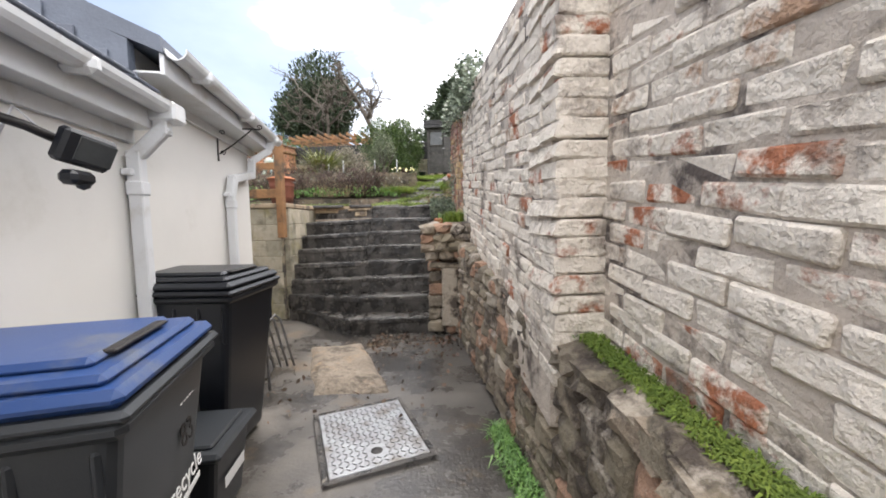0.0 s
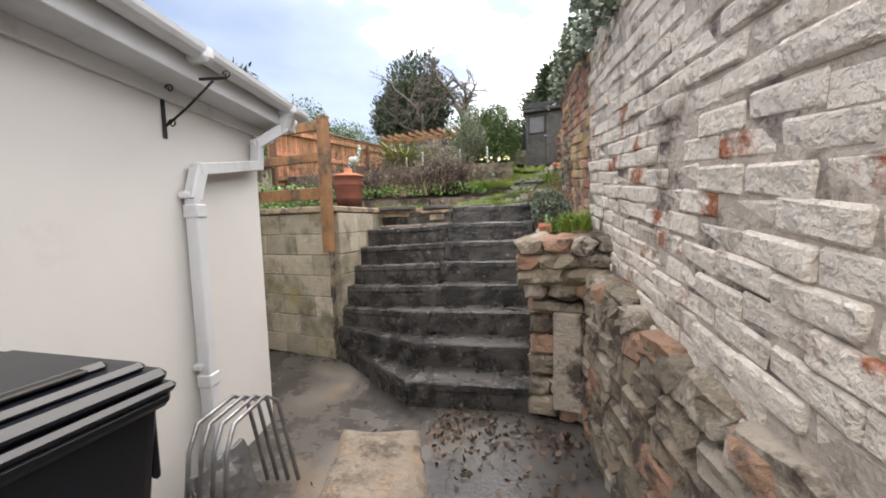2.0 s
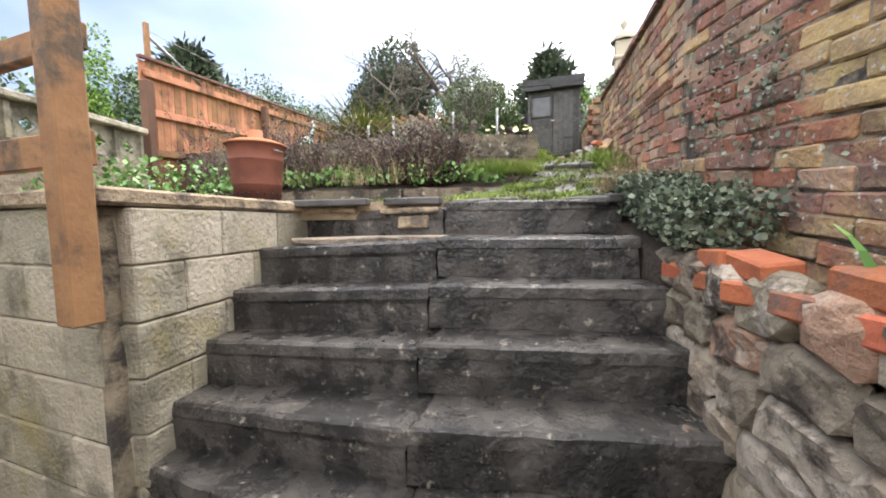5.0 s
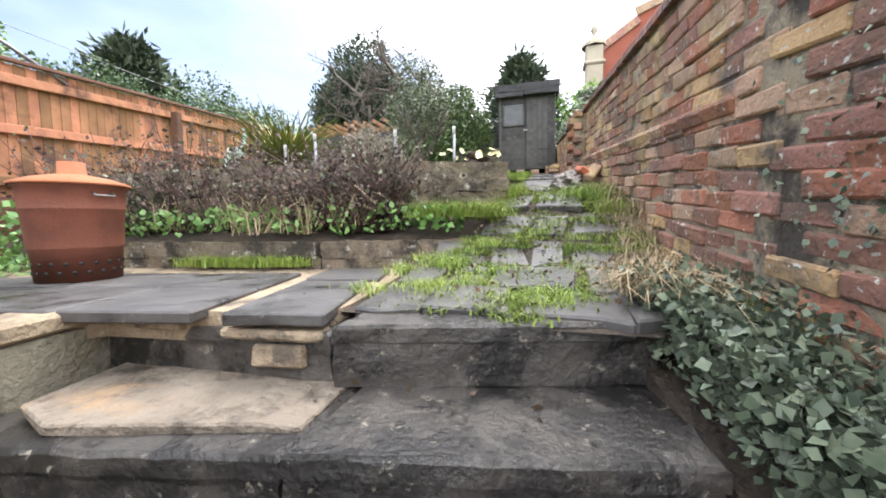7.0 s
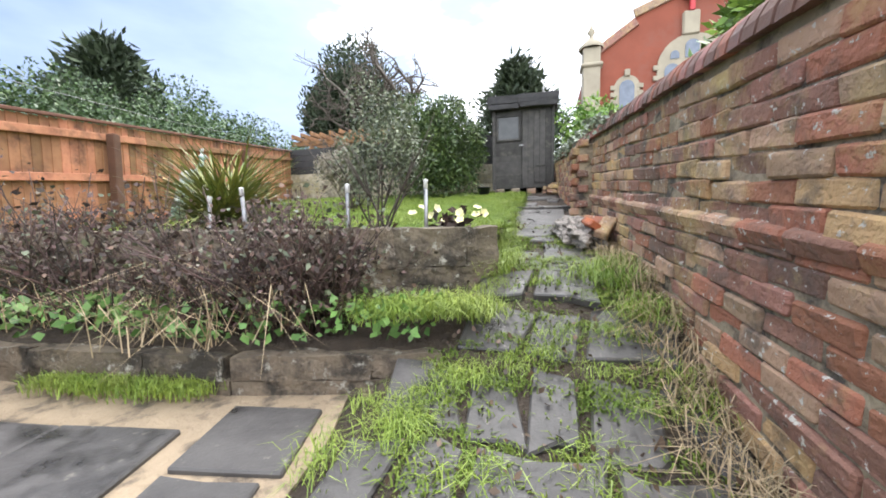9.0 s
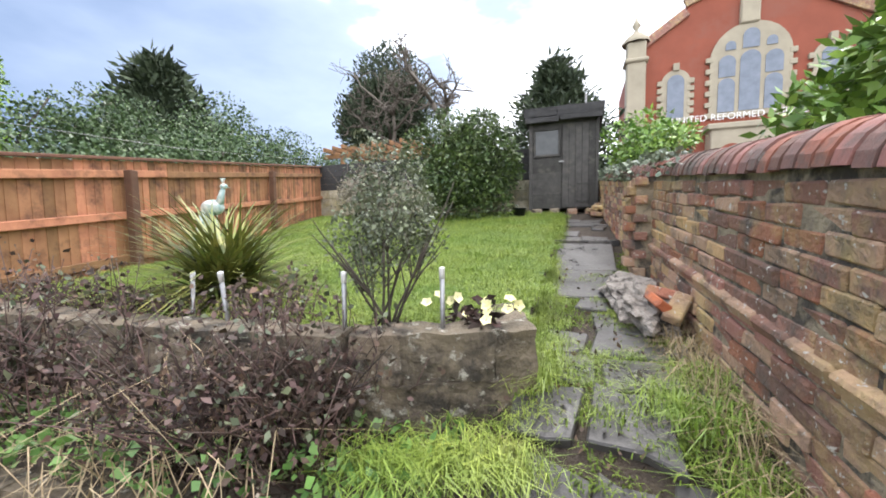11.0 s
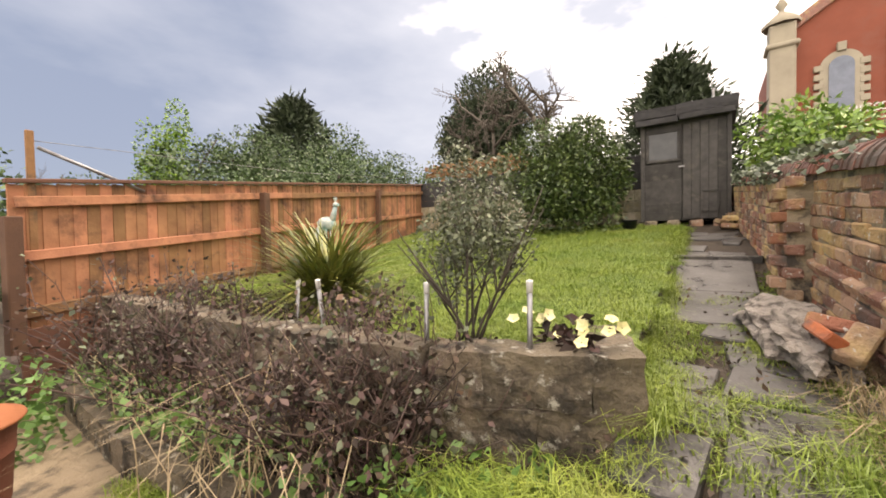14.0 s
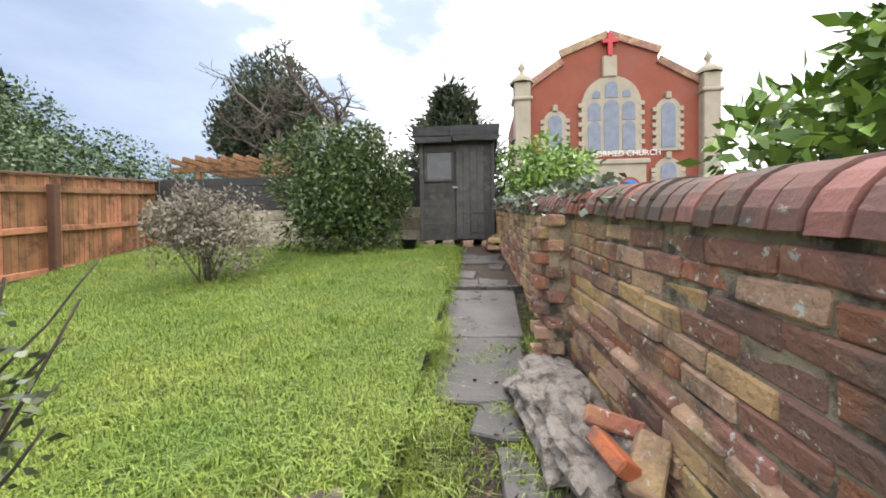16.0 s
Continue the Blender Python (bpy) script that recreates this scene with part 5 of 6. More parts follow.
for a in ((-0.63, 8.95, 2.28, 2.68, 0), (-1.07, 8.8, 2.28, 2.66, -4), (-1.78, 8.78, 2.2, 2.66, 10), (-2.12, 8.8, 2.2, 2.62, -5)):
    stake(*a)

# peacock ornament
bm = bmesh.new()


def ball(c, r, sc=(1, 1, 1)):
    q = bmesh.ops.create_uvsphere(bm, u_segments=14, v_segments=8, radius=r)["verts"]
    bmesh.ops.transform(bm, matrix=Matrix.Translation(c) @ Matrix.Diagonal((*sc, 1)), verts=q)


def bar(a, b, r0, r1):
    a, b = Vector(a), Vector(b)
    q = bmesh.ops.create_cone(bm, segments=8, radius1=r0, radius2=r1, depth=(b - a).length, cap_ends=True)["verts"]
    bmesh.ops.transform(bm, matrix=Matrix.Translation((a + b) / 2) @ (b - a).to_track_quat("Z", "Y").to_matrix().to_4x4(), verts=q)


ball((0, 0, 0.78), 0.13, (1.3, 0.8, 0.9))
bar((0.1, 0, 0.82), (0.17, 0, 1.05), 0.06, 0.03)
ball((0.18, 0, 1.08), 0.042, (1.3, 1, 1))
bar((0.2, 0, 1.08), (0.27, 0, 1.06), 0.015, 0.002)
for k in range(3):
    bar((0.17, 0, 1.11), (0.14 + 0.03 * k, 0.0, 1.2), 0.004, 0.008)
for k in range(7):
    a = -0.6 + 0.2 * k
    bar((-0.08, 0.03 * a, 0.8), (-0.24 - 0.04 * (k % 2), 0.26 * a, 0.12 + 0.05 * abs(a)), 0.05, 0.03)
for sg in (-1, 1):
    bar((0.02, 0.05 * sg, 0.7), (0.02, 0.06 * sg, 0.0), 0.014, 0.012)
M["peacock"] = mat("painted metal ornament", (0.58, 0.6, 0.56), (0.12, 0.3, 0.3), 9, rough=0.45, bump=0.2, stain=(0.75, 0.74, 0.68), sscale=5)
thing("peacock_ornament", "painted metal peacock garden ornament standing by the fence", "ornament", data=finish("peacock_ornament", bm, "peacock", smooth=True), at=pose(-5.05, 11.2, 2.36, 0, 0, 20))

# ---- lawn and grass ----
rg = np.random.default_rng(3)


def lawn_roots(n, y0, y1, power=1.0):
    y = y0 + (y1 - y0) * rg.random(n) ** power
    x = rg.random(n)
    x0, x1 = -4.43 - 0.2963 * (y - 7.82) + 0.12, -0.27 - 0.02 * (y - 9) + 0.06 * np.sin(y * 7) + 0.04 * np.sin(y * 17)
    x = x0 + (x1 - x0) * x
    ok = y > np.interp(x, [a for a, _ in BED_BACK], [b for _, b in BED_BACK]) + 0.3
    x, y = x[ok], y[ok]
    z = np.interp(y, [a for a, _ in LAWN_Z], [b for _, b in LAWN_Z])
    return np.stack([x, y, z], 1)


thing("lawn_grass", "dense wet green grass blades of the lawn", "grass", kind="stuff", data=blades("lawn_grass", lawn_roots(190000, 8.9, 15.5, 1.6), 0.05, 0.0055, "grass", 1.3))
tc = lawn_roots(420, 8.9, 15.0, 1.3)
tuft = (tc[rg.integers(0, len(tc), 16000)] + rg.normal(size=(16000, 3)) * np.array([0.05, 0.05, 0]))
thing("lawn_tufts", "taller tufts of grass on the lawn", "grass", kind="stuff", data=blades("lawn_tufts", tuft, 0.085, 0.0055, "grass", 1.2))
edge_y = rg.uniform(9.3, 14.5, 9000)
edge = np.stack([-0.3 - 0.02 * (edge_y - 9) + rg.normal(0, 0.05, 9000), edge_y, np.interp(edge_y, [a for a, _ in PATH_Z], [b for _, b in PATH_Z]) + 0.02], 1)
thing("edge_grass", "long grass hanging over the lawn edge", "grass", kind="stuff", data=blades("edge_grass", edge, 0.1, 0.005, "grass", 1.4))


def tufts(name, label, centres, per, spread, height, width, material, lean=1.0):
    c = np.array(centres, float)
    k = np.repeat(np.arange(len(c)), per)
    p = c[k] + rg.normal(size=(len(k), 3)) * np.array([spread, spread, 0])
    return thing(name, label, "grass", kind="stuff", data=blades(name, p, height, width, material, lean))


pts = []
for k in range(120):
    y = 7.3 + 4.0 * rg.random() ** 1.2
    x = rg.choice([rg.normal(-0.28, 0.1) if y > 8.2 else rg.normal(-0.5, 0.1), rg.uniform(-0.4, 0.6), rg.normal(wall_b(y) - 0.12, 0.07)])
    pts.append((min(x, wall_b(y) - 0.04), y, lerp(y, PATH_Z) + 0.02))
tufts("path_grass", "yellow-green grass growing between the paving", pts, 90, 0.05, 0.06, 0.004, "grass", 1.6)
tufts("path_moss", "low moss and weeds in the paving joints", [(x, y, lerp(y, PATH_Z) + 0.015) for x, y in zip(rg.uniform(-0.42, 0.58, 330), rg.uniform(7.25, 12.3, 330))], 60, 0.05, 0.03, 0.008, "moss", 1.5)
tufts("kerb_grass", "bright grass at the foot of the low bed wall", [(x, lerp(x, BED_FRONT) - 0.06, 1.64) for x in np.linspace(-2.3, -1.5, 14)], 150, 0.05, 0.075, 0.0045, "grass", 0.9)
tufts("bed_grass", "long bright grass tufts beside the raised bed", [(-0.75 + 0.1 * k, 8.5 + 0.035 * k, 1.95) for k in range(6)] + [(-0.2, 9.15, 2.1), (-0.18, 9.3, 2.12), (0.5, 8.75, 1.95), (0.42, 9.0, 2.07), (0.5, 9.3, 2.1), (0.3, 9.1, 2.08)], 200, 0.07, 0.14, 0.0045, "grass", 1.5)
tufts("yard_weeds", "weeds growing at the foot of the stone wall", [(ledge_x(y) - 0.05, y, 0.0) for y in np.linspace(2.3, 3.3, 10)], 120, 0.04, 0.07, 0.012, "weed", 1.2)
tufts("ledge_moss", "bright green moss along the stone ledge", [(wall_a(y) + 0.13, y, ledge_z(y) + 0.03) for y in np.linspace(1.1, 2.6, 60)], 90, 0.022, 0.022, 0.008, "moss", 1.5)
tufts("planter_grass", "grass growing on top of the planter", [(0.95 + 0.03 * k, 5.55 + 0.05 * k, 1.33) for k in range(5)], 160, 0.05, 0.15, 0.007, "grass", 1.2)
tufts("path_straw", "dry grass along the foot of the wall", [(wall_b(y) - 0.1, y, lerp(y, PATH_Z) + 0.02) for y in np.linspace(7.4, 10.4, 34)] + [(0.44, 7.35 + 0.04 * k, 1.66) for k in range(8)], 45, 0.06, 0.14, 0.005, "straw", 1.7)

# ---- raised bed planting ----
dl, ends = [], []
rr = random.Random(31)
for k in range(640):
    x = rr.uniform(-4.1, -0.95) if k % 3 else rr.uniform(-1.75, -0.95)
    behind = x < -1.5 and k % 4 == 0
    y0 = lerp(x, BED_BACK) + rr.uniform(0.2, 0.5) if behind else lerp(x, BED_FRONT) + rr.uniform(0.12, 0.6)
    h = rr.uniform(0.15, 0.4) if behind else rr.uniform(0.3, 1.0) * (0.8 if x > -1.75 else 1.0)
    p = Vector((x, y0, 2.25 if behind else 1.86))
    d = Vector((rr.gauss(0, 0.35), rr.gauss(-0.1, 0.3), 1)).normalized()
    pt = [p.copy()]
    for i in range(4):
        d = (d + Vector((rr.gauss(0, 0.22), rr.gauss(0, 0.22), -0.05))).normalized()
        p = p + d * h / 4
        pt.append(p.copy())
        ends.append(tuple(p))
    dl.append((pt, 0.005, 0.002))
    for i in (2, 3):
        q = pt[i] + Vector((rr.gauss(0, 0.09), rr.gauss(0, 0.09), rr.uniform(0, 0.12)))
        dl.append(([pt[i], q], 0.0028, 0.0014))
        ends.append(tuple(q))
ends = np.array(ends)
pp = np.repeat(ends, 3, axis=0) + rg.normal(size=(len(ends) * 3, 3)) * 0.035
dead = thing("dead_perennials", "dead brown perennial stems and seed heads in the raised bed", "dead plants", kind="stuff", data=tubes("dead_perennials", dl, "dead", 4))
pp = pp[rg.random(len(pp)) < 0.75]
part("dead_leaves", leaves("dead_leaves", pp[::2], 0.036, "dead", None, 1.5, 0.4), dead)
part("faded_leaves", leaves("faded_leaves", pp[1::4], 0.034, "litter", None, 1.6, 0.4), dead, "faded tan dead leaves")
part("green_leaves", leaves("green_leaves", pp[3::8], 0.04, "holly", None, 1.5, 0.2), dead, "few grey-green leaves left")
part("seed_heads", leaves("seed_heads", ends[::3] + rg.normal(size=(len(ends[::3]), 3)) * 0.01, 0.014, "buddleia", None, 1.1, 0.0), dead)
tufts("dry_stems", "straw coloured fallen grass stems", [(-1.35, 8.42, 1.9), (-1.3, 8.38, 1.9), (-2.6, 8.2, 1.88), (-3.1, 8.2, 1.88), (-2.0, 8.45, 2.0), (-1.65, 8.5, 2.05),  (-2.2, 8.3, 1.9), (-1.75, 8.25, 1.86), (-1.5, 8.15, 1.85), (-1.9, 8.15, 1.85)], 26, 0.09, 0.34, 0.006, "straw", 1.7)
bx = rg.uniform(-3.8, -0.5, 1500)
by = np.interp(bx, [a for a, _ in BED_FRONT], [b for _, b in BED_FRONT]) + rg.uniform(0.0, 0.5, 1500)
thing("bed_weeds", "low green weeds and brambles along the bed", "weeds", kind="stuff", data=leaves("bed_weeds", np.stack([bx, by, 1.87 + rg.uniform(0, 0.16, 1500)], 1), 0.055, "weed", np.array([0, -0.3, 0.5]), 1.35, 0.2))


def strap_plant(name, label, x, y, z, n, length, material, seed):
    r = np.random.default_rng(seed)
    fans = ([], [], [])
    for k in range(n):
        quads = fans[k % 3]
        a, e = r.uniform(0, 2 * math.pi), r.uniform(0.1, 1.35)
        L, w = length * r.uniform(0.6, 1.15), 0.016
        s = np.array([-math.sin(a), math.cos(a), 0]) * w
        p = np.array([x, y, z]) + r.normal(size=3) * np.array([0.06, 0.06, 0.03])
        for i in range(4):
            ang_ = e - i * 0.22
            q = p + np.array([math.cos(a) * math.cos(ang_), math.sin(a) * math.cos(ang_), math.sin(ang_)]) * L / 4
            k0, k1 = (1 - i / 4 * 0.8), (1 - (i + 1) / 4 * 0.9)
            quads.append([p - s * k0, p + s * k0, q + s * k1, q - s * k1])
            p = q
    plant = thing(name, label, "plant")
    for q in fans:
        tagged(part("leaf_fan", soup("leaf_fan", np.array(q), 4, material), plant), kind="stuff")
    return plant


strap_plant("cordyline", "spiky strap-leaved plant with green and bronze blades", -2.55, 9.35, 2.36, 900, 0.84, "cordyline", 4)
strap_plant("iris_clump", "grey-green strap-leaved clump at the end of the bed", -3.1, 8.45, 1.95, 90, 0.5, "holly", 6)


def shrub(name, label, base, crown, radius, stems, n, size, leaf, bark, seed, shell=0.4, long=1.8, lumps=12, droop=0.1):
    sh = thing(name, label, "shrub")
    r = random.Random(seed)
    lines = []
    for k in range(stems):
        d = Vector((r.gauss(0, 0.35), r.gauss(0, 0.35), 1))
        lines += grow(seed * 50 + k, (base[0] + r.gauss(0, 0.05), base[1] + r.gauss(0, 0.05), base[2]), d, (crown[2] - base[2] + radius[2]) * r.uniform(0.35, 0.6), 0.006 + radius[0] * 0.006, 1, 0.35, 0.1, 4, 0.12, 4)
    tagged(part("twig_frame", tubes("twig_frame", lines, bark, 4), sh, "dark twiggy stems"), kind="stuff")
    p, d = blob_points(n, crown, radius, shell, lumps, seed)
    part("foliage", leaves("foliage", p, size, leaf, d * 0.7, long, droop), sh)
    return sh


shrub("evergreen_shrub", "upright small-leaved grey-green shrub in the raised bed", (-0.95, 9.02, 2.35), (-0.97, 9.03, 2.88), (0.3, 0.3, 0.44), 11, 4600, 0.026, "holly", "bark_dark", 3, 0.1)
shrub("dry_shrub", "pale grey-brown twiggy shrub on the lawn by the fence", (-3.25, 12.7, 2.62), (-3.1, 12.6, 3.42), (0.78, 0.7, 0.75), 18, 5200, 0.05, "buddleia", "bark", 5, 0.1)
shrub("rhododendron", "large dense dark green evergreen bush against the back wall", (-2.5, 14.8, 3.0), (-2.3, 14.75, 3.95), (1.3, 0.9, 1.35), 6, 26000, 0.085, "rhodo", "bark_dark", 8, 0.35, 2.2, 26)
shrub("laurel", "bright glossy laurel leaning over the brick wall", (1.3, 10.0, 2.2), (1.42, 9.9, 3.56), (0.56, 1.0, 0.46), 7, 2200, 0.1, "laurel", "bark_dark", 9, 0.2, 2.3, 14, -0.1)
shrub("wall_bush", "leafy green bush beyond the wall next to the shed", (1.3, 14.4, 2.8), (0.95, 13.9, 4.0), (0.85, 0.8, 0.55), 6, 3600, 0.085, "laurel", "bark_dark", 10, 0.3, 2.3, 14)
fl = thing("primroses", "pale yellow primroses with dark leaves on the bed", "flowers", data=None)
blooms = []
for k in range(3):
    v, f = [], []
    for q in range(5):
        a = 2 * math.pi * q / 5 + 0.3 * k
        c, e2 = Vector((math.cos(a), math.sin(a), 0)), Vector((-math.sin(a), math.cos(a), 0))
        o = len(v)
        v += [c * 0.002, c * 0.016 + e2 * 0.019 + Vector((0, 0, 0.008)), c * 0.032 + Vector((0, 0, 0.004 + 0.004 * k)), c * 0.016 - e2 * 0.019 + Vector((0, 0, 0.008))]
        f.append((o, o + 1, o + 2, o + 3))
    blooms.append(mesh_from("bloom", v, f, "petal"))
rb = random.Random(17)
for k in range(12):
    part("bloom", blooms[k % 3], fl, at=pose(-0.52 + rb.gauss(0, 0.1), 9.1 + rb.gauss(0, 0.05), 2.46 + rb.uniform(-0.03, 0.06), rb.uniform(10, 70), rb.uniform(-30, 30), rb.uniform(-60, 60)))
p, d = blob_points(90, (-0.52, 9.12, 2.4), (0.24, 0.12, 0.09), 0.4, 8, 4)
part("leaf_rosette", leaves("leaf_rosette", p, 0.08, "dead", None, 1.7, 0.0), fl)

# ---- ivy ----
def ivy(name, label, pts, out, size=0.05):
    o = thing(name, label, "ivy", kind="stuff", data=leaves(name, pts, size, "ivy", np.array(out), 1.15, 0.35, 0.55))
    return o


def patch(n, y0, y1, zlo, zhi, face, thick=0.07, seed=2, clump=26):
    r = np.random.default_rng(seed)
    cy, cz = r.uniform(y0, y1, clump), r.uniform(0, 1, clump)
    k = r.integers(0, clump, n)
    y = cy[k] + r.normal(0, 0.12, n)
    t = np.clip(cz[k] + r.normal(0, 0.12, n), 0, 1.05)
    lo = np.array([zlo(a) for a in y])
    hi = np.array([zhi(a) for a in y])
    return np.stack([np.array([face(a) for a in y]) - r.uniform(0.0, thick, n), y, lo + (hi - lo) * t], 1)


ivy("wall_ivy", "ivy climbing the wall above the planter", patch(480, 6.65, 7.3, lambda y: 1.6, lambda y: 2.3, lambda y: wall_a(y) if y < 7.4 else wall_b(y), 0.05, 2, 12), (-0.4, -0.4, -0.3), 0.021)
ivy("top_ivy", "ivy hanging over the top of the tall wall", patch(2600, 4.6, 7.5, lambda y: top_a(y) - 0.2, lambda y: top_a(y) + 0.22, lambda y: wall_a(y) + 0.1, 0.24, 3, 24), (-1, -0.2, 0.3), 0.045)
ivy("coping_ivy", "ivy and dry runners trailing over the wall coping", patch(1900, 9.9, 14.6, lambda y: top_b(y) - 0.02, lambda y: top_b(y) + 0.17, lambda y: wall_b(y) + 0.2, 0.26, 4, 40), (-0.8, -0.2, 0.5), 0.045)
r = np.random.default_rng(9)
n = 5200
iy = 6.55 + 0.95 * r.random(n)
ix = 0.77 - 0.17 * (iy - 5.3) + r.uniform(-0.04, 0.42, n) * r.random(n) ** 0.5
iz = 1.36 + 0.22 * (iy - 6.55) + 0.2 * r.random(n) - 0.5 * np.clip(0.72 - 0.17 * (iy - 5.3) - ix, 0, 1) * 4 * r.random(n)
ivy("planter_ivy", "thick ivy spilling over the planter beside the steps", np.stack([ix, iy, iz], 1), (-0.5, -0.4, 0.7), 0.03)
strap_plant("dandelion", "green rosette of weeds in the planter soil", 0.86, 5.95, 1.34, 40, 0.16, "weed", 12)

n = 1500
thing("corner_weeds", "mixed green weeds by the pierced wall", "weeds", kind="stuff", data=leaves("corner_weeds", np.stack([rg.uniform(-4.2, -3.1, n), rg.uniform(6.5, 7.95, n), 1.62 + 0.45 * rg.random(n) ** 2], 1), 0.06, "weed", np.array([0.2, -0.3, 0.5]), 1.5, 0.2))

# ---- leaf litter ----
lx, ly_ = rg.uniform(0.1, 1.15, 330), 5.15 - np.abs(rg.normal(0, 0.28, 330))
more = np.stack([rg.uniform(-0.4, 1.1, 120), rg.uniform(3.2, 5.0, 120)], 1)
lit = np.concatenate([np.stack([lx, ly_], 1), more])
thing("leaf_litter", "wet dead leaves scattered at the foot of the steps", "leaves", kind="stuff", data=leaves("leaf_litter", np.concatenate([lit, np.full((len(lit), 1), 0.022)], 1), 0.045, "litter", np.array([0, 0, 0.0]), 1.5, 0.02, 0.3))
sl = []
for k in range(8):
    for _ in range(16):
        sl.append((rg.uniform(-1.3, RIGHT_X[k]), RIGHT_Y[k] + rg.uniform(0.02, 0.17), 0.2 * (k + 1) + 0.012))
thing("step_litter", "small dead leaves and debris on the treads", "leaves", kind="stuff", data=leaves("step_litter", np.array(sl), 0.032, "litter", None, 1.6, 0.02, 0.3))

py_ = rg.uniform(7.25, 12.4, 800)
thing("path_litter", "dead leaves and twigs lying on the path", "leaves", kind="stuff", data=leaves("path_litter", np.stack([rg.uniform(-0.4, 0.62, 800), py_, np.interp(py_, [a for a, _ in PATH_Z], [b for _, b in PATH_Z]) + 0.045], 1), 0.035, "litter", None, 1.7, 0.02, 0.3))

# ---- beyond the garden ----
def hedge(name, label, centre, radius, n, size, leaf, seed, lumps=22):
    h_ = thing(name, label, "hedge")
    tr = grow(seed, (centre[0], centre[1], centre[2] - radius[2] * 1.1 - 1.0), (0, 0, 1), radius[2] * 1.0 + 0.8, 0.08, 1, 0.4, 0.1, 3, 0.1)
    part("trunk", tubes("trunk", tr, "bark_dark", 5), h_)
    n, size = int(n * 1.7), size * 0.75
    p, d = blob_points(n, centre, radius, 0.4, lumps, seed)
    part("crown", leaves("crown", p, size, leaf, d * 0.7, 1.7, 0.1), h_)


for k, (c, rd, n, sz, lf) in enumerate((
        ((-8.2, 7.4, 3.1), (1.5, 1.3, 1.5), 5200, 0.12, "hedge"), ((-7.4, 10.8, 3.5), (1.2, 1.8, 1.25), 4200, 0.11, "hedge"),
        ((-8.2, 13.6, 4.1), (1.2, 2.2, 1.35), 4600, 0.12, "hedge"), ((-9.0, 17.2, 4.6), (1.4, 2.4, 1.4), 4600, 0.13, "hedge"),
        ((-9.5, 21.0, 4.9), (2.6, 1.8, 1.4), 4600, 0.14, "hedge"), ((-12.5, 11.5, 4.9), (0.9, 0.9, 2.3), 4000, 0.13, "laurel"), ((-12.2, 13.2, 5.0), (1.2, 1.3, 1.9), 4200, 0.14, "hedge"), ((-12.2, 17.0, 5.6), (1.8, 2.0, 2.0), 4200, 0.15, "hedge"),
        ((-13.5, 15.5, 5.0), (1.9, 1.8, 2.0), 3600, 0.14, "hedge"), ((-17.0, 17.0, 5.2), (2.6, 2.2, 2.6), 3600, 0.17, "holly"),
        ((-13.0, 8.2, 3.0), (2.2, 1.8, 1.6), 3200, 0.16, "hedge"), ((-20.0, 5.5, 3.0), (4.0, 3.0, 2.2), 3600, 0.22, "hedge"),
        ((-26.0, 13.0, 4.0), (5.0, 4.0, 2.8), 3600, 0.25, "hedge"))):
    hedge("hedge_bush", "leafy evergreen bush beyond the boundary fence", c, rd, n, sz, lf, 40 + k)


def conifer(name, label, x, y, z0, z1, rad, n, leaf, size, seed, tiers=16):
    t_ = thing(name, label, "tree")
    part("trunk", tubes("trunk", [([(x, y, z0), (x, y, (z0 + z1) / 2), (x, y, z1 - 0.3)], 0.22, 0.03)], "bark_dark", 8), t_)
    r_ = np.random.default_rng(seed)
    k = r_.integers(0, tiers * 6, n)
    a = (k * 2.399) % (2 * math.pi)
    h = (k / (tiers * 6))
    reach = rad * (1 - h) ** 0.8 * (0.75 + 0.5 * ((k * 7919) % 100) / 100) * r_.random(n) ** 0.45
    pz = z0 + 0.8 + (z1 - z0 - 0.8) * h + 0.22 * reach - 0.2 * r_.random(n)
    p = np.stack([x + np.cos(a) * reach, y + np.sin(a) * reach, pz], 1) + r_.normal(size=(n, 3)) * 0.09 * rad / 1.5
    d = np.stack([np.cos(a), np.sin(a), np.full(n, 0.5)], 1)
    part("crown", leaves("crown", p, size, leaf, d * 1.2, 3.2, 0.0), t_)


conifer("conifer", "dark green spreading conifer beyond the fence", -21.4, 21.0, 2.5, 11.6, 4.6, 7000, "conifer", 0.6, 3)
conifer("conifer", "dark conifer rising behind the shed", -1.5, 28.0, 2.0, 11.0, 4.4, 12000, "conifer", 0.42, 5)
yew = thing("yew_tree", "tall dense dark evergreen tree with an uneven crown", "tree")
part("trunk", tubes("trunk", grow(77, (-13.2, 31, 4.0), (0, 0, 1), 6, 0.4, 2), "bark_dark", 6), yew)
p, d = blob_points(42000, (-13.4, 31.0, 10.4), (3.9, 3.2, 4.1), 0.3, 44, 12)
part("crown", leaves("crown", p, 0.36, "conifer", d * 0.5 + np.array([0, 0, 0.9]), 2.6, 0.0), yew)


def bare_tree(name, label, base, height, seed, spread=0.55, rad=0.16, kids=4, depth=3, gravity=0.12, bend=0.3, way=(0, 0, 1), mat_="bark"):
    t_ = thing(name, label, "tree")
    ls = grow(seed, base, way, height, rad, depth, spread, gravity, kids, bend, 5)
    part("trunk", tubes("trunk", ls[:1], mat_, 8), t_)
    tagged(part("branch_crown", tubes("branch_crown", ls[1:], mat_, 4), t_), kind="stuff")


